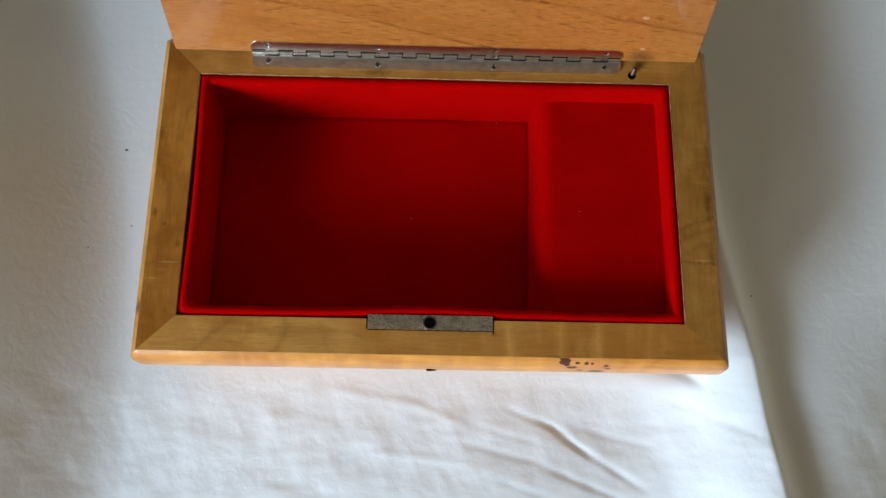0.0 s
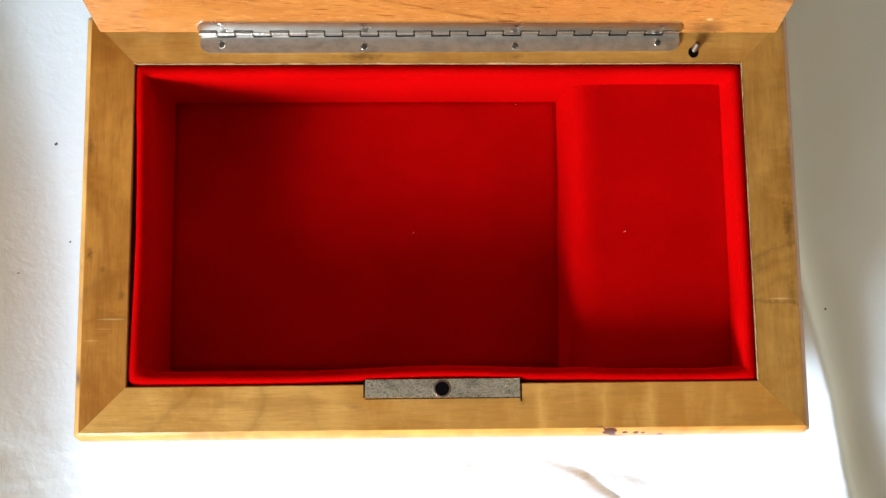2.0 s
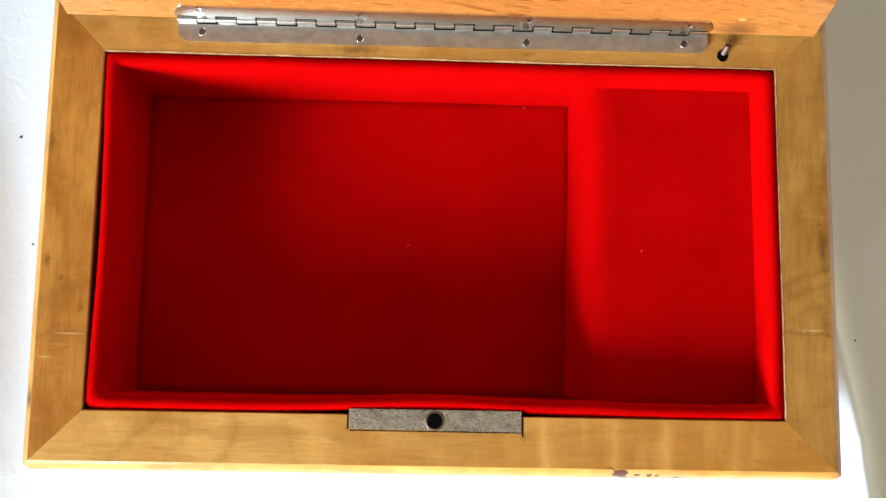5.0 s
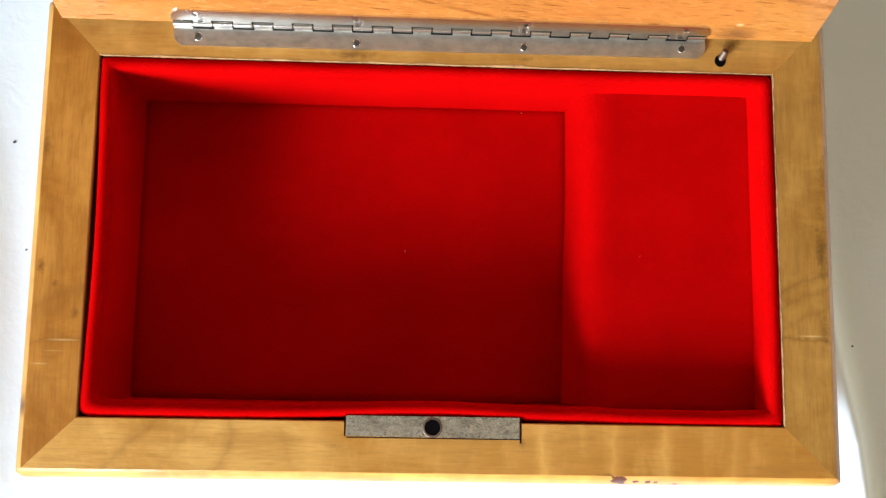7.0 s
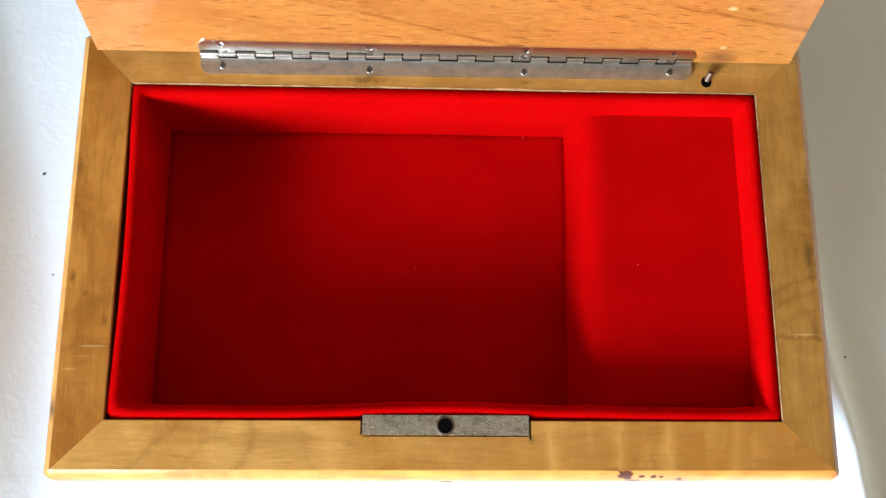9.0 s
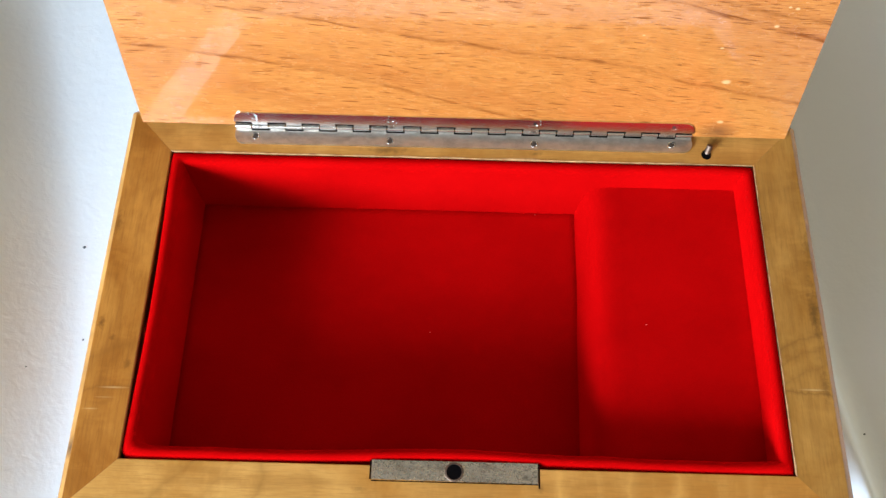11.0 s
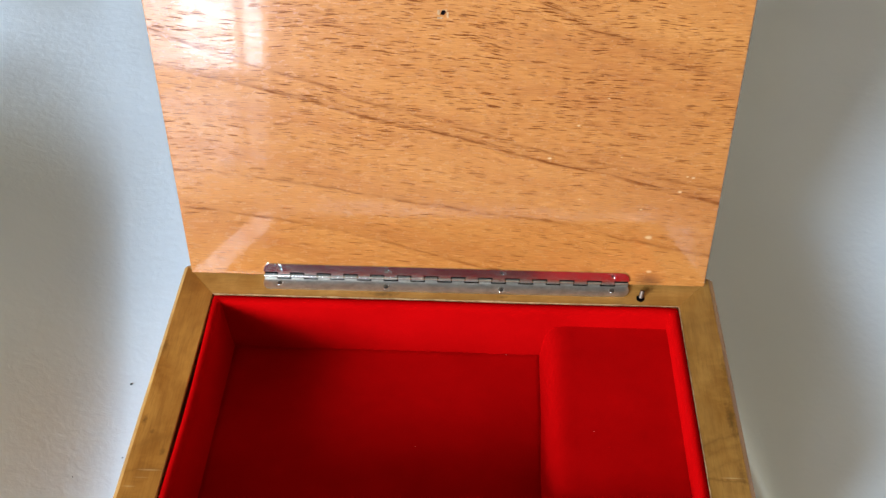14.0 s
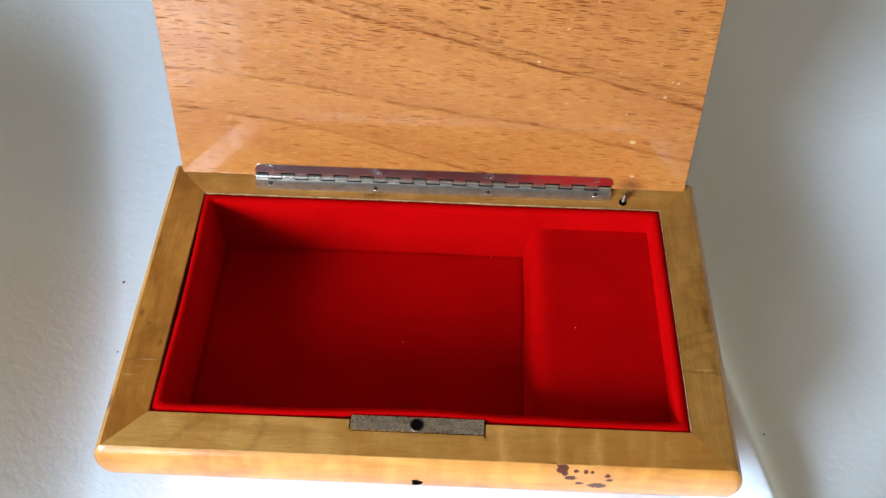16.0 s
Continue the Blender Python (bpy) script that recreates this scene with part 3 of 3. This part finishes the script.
def mattress():
    """A soft slab whose top follows the sheet that lies on it."""
    xs, ys = np.linspace(-1.04, 1.14, 110), np.linspace(-0.44, 1.48, 100)
    X, Y = np.meshgrid(xs, ys)
    Z = sheet_height(X, Y) - 0.012
    bm = bmesh.new()
    top = [[bm.verts.new((X[b, a], Y[b, a], Z[b, a])) for a in range(len(xs))] for b in range(len(ys))]
    for b in range(len(ys) - 1):
        for a in range(len(xs) - 1):
            bm.faces.new((top[b][a], top[b][a + 1], top[b + 1][a + 1], top[b + 1][a]))
    edge = top[0] + [r[-1] for r in top[1:]] + top[-1][-2::-1] + [r[0] for r in top[-2:0:-1]]
    low = [bm.verts.new((v.co.x, v.co.y, -0.30)) for v in edge]
    for k in range(len(edge)):
        m = (k + 1) % len(edge)
        bm.faces.new((edge[k], edge[m], low[m], low[k]))
    bm.faces.new(low)
    return bm


part("mattress", mattress(), COTTON, bed)
part("bed_frame", block((-1.06, -0.46, -0.38), (1.16, 1.50, -0.30), 0.006), BOARDS, bed)
for x in (-0.98, 1.08):
    for y in (-0.38, 1.38):
        part("leg", block((x - 0.03, y - 0.03, ZF), (x + 0.03, y + 0.03, -0.38), 0.003), BOARDS, bed)
tagged(new("bed_sheet", me), "white crumpled cotton sheet spread out flat with soft folds", "sheet")

# ---- the box ----
box = tagged(new("jewellery_box"), "open wooden jewellery box with red velvet lining on a white sheet", "box")
INNER = [Vector((-0.1069, -0.0580)), Vector((0.1071, -0.0580)), Vector((0.1064, 0.0531)), Vector((-0.1069, 0.0538))]
WAYS = [Vector((-0.955, -0.94)), Vector((0.96, -0.94)), Vector((0.96, 1)), Vector((-0.955, 1))]


def corner(k, out, z):
    p = INNER[k % 4] + WAYS[k % 4] * out
    return Vector((p.x, p.y, z))


def along(k, profile, steps=24, wobble=0.0, seed=0):
    """One mitred side of the frame: the profile (out, z) swept from one corner to the next."""
    loops = []
    ends = [0.0, 0.004, 0.009, 0.016]
    for f in ends + [0.03 + 0.94 * i / steps for i in range(steps + 1)] + [1 - e for e in reversed(ends)]:
        loop = []
        near = 1 - min(f, 1 - f) / 0.012
        for out, z in profile:
            # worn, slightly rounded corner
            out -= max(0.0, near) ** 2 * 0.22 * max(0.0, out - 0.0150)
            p = corner(k, out, z).lerp(corner(k + 1, out, z), f)
            loop.append(p)
        if wobble:
            j = noise.noise(Vector((f * 9, k * 3.1 + seed, 0))) * wobble
            loop = [p + Vector((0, 0, j)) for p in loop]
        loops.append(loop)
    return rings(loops)


BULL = [(0.0163, 0.0558), (0.0175, 0.0550), (0.0189, 0.0530), (0.0197, 0.0503), (0.0202, 0.0468), (0.0203, 0.0425), (0.0199, 0.0388),
        (0.0191, 0.0354), (0.0173, 0.0322), (0.0146, 0.0290), (0.0112, 0.0262), (0.0072, 0.0240), (0.0052, 0.0218), (0.0048, 0.0), (0.0012, 0.0), (0.0012, 0.0544), (0.0163, 0.0544)]
for k in range(4):
    part("side_panel", along(k, BULL), CASE_X if k % 2 == 0 else CASE_Y, box,
         "golden maple side with a rounded glossy edge" if k else "golden maple front with a rounded edge and dark burl spots", True)
RIM = [(0.0, 0.0545), (0.0, 0.0557), (0.0003, 0.0560), (0.01605, 0.0560), (0.01625, 0.05585), (0.01625, 0.0545)]
for k in range(4):
    a = rings([[corner(k, o, z).lerp(corner(k + 1, o, z), f) for o, z in RIM] for f in (0.00012, 0.25, 0.5, 0.75, 0.99988)])
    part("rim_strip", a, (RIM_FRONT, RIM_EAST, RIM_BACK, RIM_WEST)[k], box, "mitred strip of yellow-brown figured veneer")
# bare, frayed wood along the inner edge of two strips
for k in (1, 2):
    bm = bmesh.new()
    rows = []
    for i in range(121):
        f = 0.002 + 0.996 * i / 120
        w = 0.00009 + 0.00050 * max(0.0, noise.noise(Vector((f * 60, k, 0.5)))) + 0.00040 * max(0.0, noise.noise(Vector((f * 23, k, 1.5))))
        rows.append([corner(k, o, z).lerp(corner(k + 1, o, z), f) for o, z in ((-0.00003, 0.0551), (-0.00003, 0.05608), (w, 0.05612), (w, 0.0556))])
    part("worn_edge", rings(rows), BARE, box, "pale bare wood along the edge")
part("bottom_panel", block((-0.1065, -0.0570, 0.001), (0.1065, 0.0520, 0.012)), RIM_BACK, box)

# velvet lining: a padded wall round the opening with a rolled top, two floors and a step between them
def bow(x, y):
    """How far the lining stands in from the rim: round the lock plate, and where it has come loose on the west side."""
    if y < -0.0575:
        return 0.0017 * math.exp(-((x + 0.002) / 0.036) ** 2)
    if x < -0.1060:
        return 0.0013 * max(0.0, 1 - ((y + 0.004) / 0.046) ** 2)
    return 0.0


def lining_wall():
    n_side = 60
    pts = []
    for k in range(4):
        a, b = INNER[k], INNER[(k + 1) % 4]
        for i in range(n_side):
            pts.append(a.lerp(b, i / n_side))
    centre = Vector((0, -0.0022))
    loops = []
    profile = [(-0.0001, 0.020), (-0.0001, 0.0535), (0.0003, 0.0548), (0.0011, 0.0556), (0.0022, 0.0559), (0.0032, 0.0555), (0.0040, 0.0545), (0.0043, 0.0530), (0.0043, 0.0505), (0.0040, 0.045), (0.0036, 0.037), (0.0034, 0.028), (0.0038, 0.016)]
    half = Vector((0.1069, 0.0558))
    for inset, z in profile:
        loop = []
        for j, p in enumerate(pts):
            q = p - centre
            # inset square, with corners rounded by a superellipse pull
            wob = noise.noise(Vector((p.x * 22, p.y * 22, 1.7))) * 0.0010 + noise.noise(Vector((p.x * 70, p.y * 70, 4.0))) * 0.0004
            i2 = inset + max(0.0, wob) * (1.0 if z > 0.03 else 0.5) * max(0.0, min(1.0, inset / 0.002)) + bow(p.x, p.y) * min(1.0, max(0.0, (z - 0.018) / 0.03))
            sx, sy = (half.x - i2) / half.x, (half.y - i2) / half.y
            u = Vector((q.x * sx, q.y * sy))
            ux, uy = abs(q.x) / half.x, abs(q.y) / half.y
            c = max(0.0, min(ux, uy) - 0.94) / 0.06
            u *= 1 - (0.012 if q.x < 0 and q.y < 0 else 0.009 if q.x > 0 and q.y > 0 else 0.004) * c * c * (1.0 if z > 0.05 else 0.3)
            dz = noise.noise(Vector((p.x * 14, p.y * 14, 9.0))) * 0.0004 + noise.noise(Vector((p.x * 90, p.y * 90, 2.0))) * 0.00015 + 0.0004 if z > 0.045 else 0.0
            loop.append(Vector((centre.x + u.x, centre.y + u.y, z + dz)))
        loops.append(loop)
    return rings(loops, caps=False)


part("lining_wall", lining_wall(), VELVET, box, "padded red velvet wall lining with a rolled top edge", True)


def fuzz():
    """Short loose threads that stand off the rolled edge of the lining."""
    rng = random.Random(17)
    bm = bmesh.new()
    for _ in range(1800):
        k = rng.randrange(4)
        f = rng.uniform(0.01, 0.99)
        way = (INNER[(k + 1) % 4] - INNER[k]).normalized()
        side = Vector((way.y, -way.x))
        p = INNER[k].lerp(INNER[(k + 1) % 4], f)
        p -= side * (rng.uniform(0.0002, 0.0044) + bow(p.x, p.y))
        a = Vector((p.x, p.y, 0.0557))
        d = Vector((side.x, side.y, 0)) * rng.uniform(-0.3, 1.0) + Vector((way.x, way.y, 0)) * rng.uniform(-1, 1) + Vector((0, 0, rng.uniform(0.1, 0.8)))
        d = d.normalized() * rng.uniform(0.0003, 0.0010)
        w = d.cross(Vector((0, 0, 1))).normalized() * 0.00004
        mid = a + d * 0.6 + Vector((0, 0, 0.00012))
        vs = [bm.verts.new(v) for v in (a - w, a + w, mid + w, mid - w, a + d)]
        bm.faces.new(vs[:4])
        bm.faces.new((vs[3], vs[2], vs[4]))
    return bm


part("velvet_fuzz", fuzz(), FUZZ, box, "loose red threads along the velvet edge")


def cushion(x0, x1, y0, y1, z, seed, wave=0.0005, soft_west=True, sink=0.0013):
    """A soft floor pad with a rounded edge."""
    nx, ny = 110, 76
    loops = []
    for j in range(ny + 1):
        loop = []
        for i in range(nx + 1):
            x, y = x0 + (x1 - x0) * i / nx, y0 + (y1 - y0) * j / ny
            e = min(x - x0 if soft_west else 1.0, x1 - x, y - y0, y1 - y)
            drop = sink * max(0.0, 1 - e / 0.0032) ** 2
            loop.append(Vector((x, y, z - drop + wave * (1.0 if soft_west else min(1.0, (x - x0) / 0.01)) * noise.noise(Vector((x * 30, y * 30, seed))))))
        loops.append(loop)
    return rings(loops, closed=False, caps=False)


part("compartment_floor", cushion(-0.1038, 0.0468, -0.0540, 0.0512, 0.0200, 2.0), VELVET, box, "deep red velvet floor of the large compartment", True)
part("tray_floor", cushion(0.0575, 0.1045, -0.0548, 0.0516, 0.0439, 5.0, 0.0001, False, 0.0005), VELVET, box, "flat red velvet floor of the raised shallow tray", True)
STEP = [(0.0452, 0.0185), (0.0456, 0.0230), (0.0462, 0.0290), (0.0470, 0.0352), (0.0479, 0.0388), (0.0490, 0.0409), (0.0504, 0.0423), (0.0520, 0.0432), (0.0540, 0.04370), (0.0560, 0.04388), (0.0585, 0.04393), (0.05852, 0.0420), (0.05852, 0.0185)]
loops = []
for i in range(31):
    y = -0.0535 + 0.1045 * i / 30
    j = noise.noise(Vector((y * 25, 0, 3))) * 0.0007 + 0.0007 * (y / 0.052)
    loops.append([Vector((x + j, y, z)) for x, z in STEP])
part("divider", rings(loops), VELVET, box, "padded red velvet step between compartment and tray", True)

# lock plate let into the front rim
plate = rings([[(x, y, z) for x, y in ((-0.0265, -0.0624), (0.0258, -0.0627), (0.0258, -0.0564), (-0.0265, -0.0564))] for z in (0.0535, 0.0562)])
lock = part("lock_plate", plate, LOCK_STEEL, box, "worn steel lock plate with a round hole")
part("lock_hole", rod((-0.0005, -0.0596, 0.0556), (-0.0005, -0.0596, 0.05635), 0.0025, sides=24), HOLE, lock, "round dark hole")
part("lock_rim", rings([[(-0.0005 + 0.0025 * f * math.cos(a), -0.0596 + 0.0025 * f * math.sin(a), z) for a in np.linspace(0, 2 * math.pi, 25)[:-1]] for f, z in ((1.22, 0.05622), (1.14, 0.05650), (0.98, 0.05652), (0.94, 0.05622))], caps=False), PIN_STEEL, lock)
for x in (-0.0269, 0.0262):
    part("mortise_gap", block((x - 0.00022, -0.0640 if x > 0 else -0.0624, 0.0556), (x + 0.00022, -0.0566, 0.05608)), HOLE, box)
part("mortise_gap", block((-0.0265, -0.0630, 0.0556), (0.0258, -0.0627, 0.05608)), HOLE, box)
part("keyhole", rings([[(0.0019 * math.cos(a) * (1 + 0.35 * math.cos(3 * a)), y, 0.0412 + 0.0024 * math.sin(a)) for a in np.linspace(0, 2 * math.pi, 19)[:-1]] for y in (-0.0750, -0.07735)]), HOLE, box, "small dark keyhole in the front edge")

# music stop pin standing in its hole in the back rim
part("pin_hole", rings([[(0.0896 + r * math.cos(a), 0.0572 + 1.1 * r * math.sin(a), z) for a in np.linspace(0, 2 * math.pi, 21)[:-1]] for r, z in ((0.0018, 0.0550), (0.0018, 0.05615))]), HOLE, box, "dark round hole for the stop pin")
stop = rod((0.0899, 0.0578, 0.0550), (0.0906, 0.0597, 0.0586), 0.00115, 0.00100)
part("stop_pin", stop, PIN_STEEL, box, "small tarnished metal stop pin", True)

# ---- lid ----
LEAN = 17.0
LID = Matrix.Translation((0, 0.0641, 0.0577)) @ pose(0, 0, 0, 0, 0, -0.25) @ pose(0, 0, 0, -LEAN, 0.04, 0)
W, L = 0.1188, 0.1358


def lid_loop(out, y):
    r = 0.0012 + out * 0.6
    c = []
    for (sx, sz), a0 in (((1, 0), -90), ((1, 1), 0), ((-1, 1), 90), ((-1, 0), 180)):
        for q in range(5):
            a = radians(a0 + 22.5 * q)
            cx = sx * (W + out - r)
            cz = (L + out - r) if sz else (-out * 0.3 + r)
            c.append(Vector((cx + r * math.cos(a), y, cz + r * math.sin(a))))
    return c


lid_profile = [(-0.0006, 0.0008), (0.0004, 0.0012), (0.0010, 0.0024), (0.0015, 0.0046), (0.0017, 0.0072), (0.0014, 0.0098), (0.0008, 0.0118), (-0.0004, 0.0128)]
lid = part("lid", rings([lid_loop(o, y) for o, y in lid_profile]), LID_EDGE, box, "hinged wooden lid standing open with a rounded edge", True)
lid.matrix_local = LID
face = rings([[Vector((sx * (W - i), y, z)) for sx, z in ((-1, i), (1, i), (1, L - i), (-1, L - i))] for i, y in ((0.0, 0.0010), (0.0, 0.0003), (0.0003, 0.0))])
part("inner_veneer", face, VENEER, lid, "orange mahogany veneer with dark pores and a glossy varnish")
chip = bmesh.new()
for j, (u, v, w, h) in enumerate(((-0.0018, 0.1250, 0.0005, 0.0010), (-0.0014, 0.1228, 0.0011, 0.0004), (0.0017, 0.1240, 0.0004, 0.0012), (0.0005, 0.1257, 0.0010, 0.0004))):
    block((u - w, -0.0001, v - h), (u + w, 0.0004, v + h), 0.0001, chip)
part("catch_scar", chip, CHIPPED, lid, "pale chipped wood round an empty catch hole")
part("catch_hole", rings([[(r * math.cos(a) * (1 + 0.25 * math.sin(2 * a)), y, 0.1250 + r * math.sin(a)) for a in np.linspace(0, 2 * math.pi, 17)[:-1]] for r, y in ((0.0009, 0.0005), (0.0009, -0.0002))]), HOLE, lid, "dark empty screw hole")

# ---- hinge ----
HX0, HX1, COUNT = -0.0842, 0.0846, 27
PITCH = (HX1 - HX0) / COUNT
SKEW = 0.0010


def hinge_leaf(depth, thick, notch, odd):
    """A strip with rounded outer corners and notches along its knuckle edge; x along, y outward from the axis."""
    r = 0.0036
    outer = [(HX0 + r * (1 - math.cos(a)), depth - r * (1 - math.sin(a))) for a in np.linspace(0, math.pi / 2, 6)]
    outer += [(HX1 - r * (1 - math.sin(a)), depth - r * (1 - math.cos(a))) for a in np.linspace(0, math.pi / 2, 6)]
    inner = []
    for k in range(COUNT - 1, -1, -1):
        d = 0.0 if k % 2 == odd else notch
        inner += [(HX0 + (k + 1) * PITCH + (0.00030 if d else -0.00030), d), (HX0 + k * PITCH - (0.00030 if d else -0.00030), d)]
    line = outer + inner
    return rings([[(x, y, 0.0) for x, y in line], [(x, y, thick) for x, y in line]])


AXIS = 0.0646
LOWER = Matrix.Translation((0, AXIS, 0.0561)) @ Matrix.Rotation(math.atan(SKEW), 4, "Z") @ Matrix.Diagonal((1, -1, 1, 1))
UPPER = LID @ Matrix.Translation((0, 0.0001, 0.0006)) @ pose(0, 0, 0, 90, 0, 0)
bm = hinge_leaf(0.0070, 0.0008, 0.0016, 0)
bmesh.ops.transform(bm, matrix=LOWER, verts=bm.verts)
hinge = part("hinge", bm, HINGE_DULL, box, "long steel piano hinge along the back rim")
bm = hinge_leaf(0.0060, 0.0008, 0.0016, 1)
bmesh.ops.transform(bm, matrix=UPPER, verts=bm.verts)
part("upper_leaf", bm, HINGE_STEEL, hinge, "scratched steel leaf screwed to the lid")
# black strips behind both leaves' notches: the dark of the gaps put into colour
bm = block((HX0 + 0.0004, 0.0, 0.0), (HX1 - 0.0004, 0.0026, 0.0003))
bmesh.ops.transform(bm, matrix=LOWER, verts=bm.verts)
part("gap_shade_strip", bm, HOLE, hinge, "black strip standing in for the shade in the hinge joints")
bm = block((HX0 + 0.0004, 0.0, 0.0), (HX1 - 0.0004, 0.0026, 0.0003))
bmesh.ops.transform(bm, matrix=UPPER, verts=bm.verts)
part("gap_shade_strip", bm, HOLE, hinge)
for k in range(COUNT):
    a, b = HX0 + k * PITCH + 0.00022, HX0 + (k + 1) * PITCH - 0.00022
    axis = (lambda x: Vector((x, AXIS + SKEW * x, 0.0577)))
    part("knuckle", rod(axis(a), axis(b), 0.00135, sides=16), HINGE_STEEL, hinge, smooth=True)


def screw(m, parent, torn=0):
    around = [2 * math.pi * k / 18 for k in range(18)]
    seat = rings([[Vector((r * math.cos(a), r * math.sin(a), z)) for a in around] for r, z in ((0.00150, 0.00078), (0.00142, 0.00092), (0.00118, 0.00095), (0.00100, 0.00084))], caps=False)
    bmesh.ops.transform(seat, matrix=m, verts=seat.verts)
    part("screw_seat", seat, HINGE_STEEL, parent, "bright countersunk rim", True)
    head = rings([[Vector((r * math.cos(a), r * math.sin(a), z)) for a in around] for r, z in ((0.00102, 0.0006), (0.00102, 0.00086), (0.0007, 0.00092))])
    block((-0.0007, -0.00013, 0.00088), (0.0007, 0.00013, 0.00096), bm=head)
    bmesh.ops.transform(head, matrix=m, verts=head.verts)
    part("screw", head, SCREW_STEEL, parent, "dark steel screw head")
    if torn:
        # metal raised in bright burrs round the head
        rng = random.Random(torn)
        burr = bmesh.new()
        for _ in range(10):
            a, r = rng.uniform(0, 2 * math.pi), rng.uniform(0.0010, 0.0021)
            c = Vector((1.5 * r * math.cos(a), 0.7 * r * math.sin(a), 0.00078))
            tip = c + Vector((rng.uniform(-0.0005, 0.0005), rng.uniform(-0.0004, 0.0004), rng.uniform(0.0001, 0.0005)))
            base = [c + Vector((math.cos(t + a), math.sin(t + a), 0)) * rng.uniform(0.0002, 0.00045) for t in (0, 2.1, 4.2)]
            vs = [burr.verts.new(p) for p in base] + [burr.verts.new(tip)]
            burr.faces.new(vs[:3])
            for k in range(3):
                burr.faces.new((vs[k], vs[(k + 1) % 3], vs[3]))
        bmesh.ops.transform(burr, matrix=m, verts=burr.verts)
        part("burr", burr, HINGE_DULL, parent, "torn bright metal round a screw")


for n, (x, down) in enumerate(((-0.0764, 0.0040), (-0.0267, 0.0049), (0.0264, 0.0049), (0.0769, 0.0041))):
    screw(LOWER @ Matrix.Translation((x, down, 0)) @ pose(0, 0, 0, 0, 0, 40 + 900 * x), hinge)
    screw(UPPER @ Matrix.Translation((x, 0.0043, -0.00012)) @ pose(0, 0, 0, 0, 0, 700 * x), hinge, (3, 5, 8, 0)[n])


# ---- lint ----
def lint(name, place, size, mat, label, turn=0.0):
    bm = bmesh.new()
    bmesh.ops.create_icosphere(bm, subdivisions=1, radius=1.0)
    for v in bm.verts:
        v.co = Vector((v.co.x * size[0], v.co.y * size[1], v.co.z * size[2])) * (1 + 0.35 * noise.noise(v.co * 2 + Vector(place) * 50))
    ob = new(name, mesh_of(name, bm, mat, True))
    ob.matrix_world = pose(*place, 0, 0, turn)
    return tagged(ob, label, "lint")


for (x, y), s in (((-0.1573, 0.0385), 0.0008), ((-0.1500, -0.0020), 0.0005), ((-0.1680, -0.0150), 0.0004), ((0.1567, -0.0320), 0.0005)):
    z = float(sheet_height(np.array([x]), np.array([y]))[0])
    lint("lint_speck", (x, y, z + s * 0.3), (s, s * 0.7, s * 0.6), LINT_DARK, "tiny dark speck of lint on the white sheet", 40)
for (x, y, z), t in (((-0.0105, -0.002, 0.0205), 60), ((0.066, -0.005, 0.0442), 20), ((0.030, 0.0485, 0.0206), 10)):
    lint("lint_fibre", (x, y, z), (0.0004, 0.0001, 0.0001), LINT_PALE, "short pale fibre on the red velvet", t)
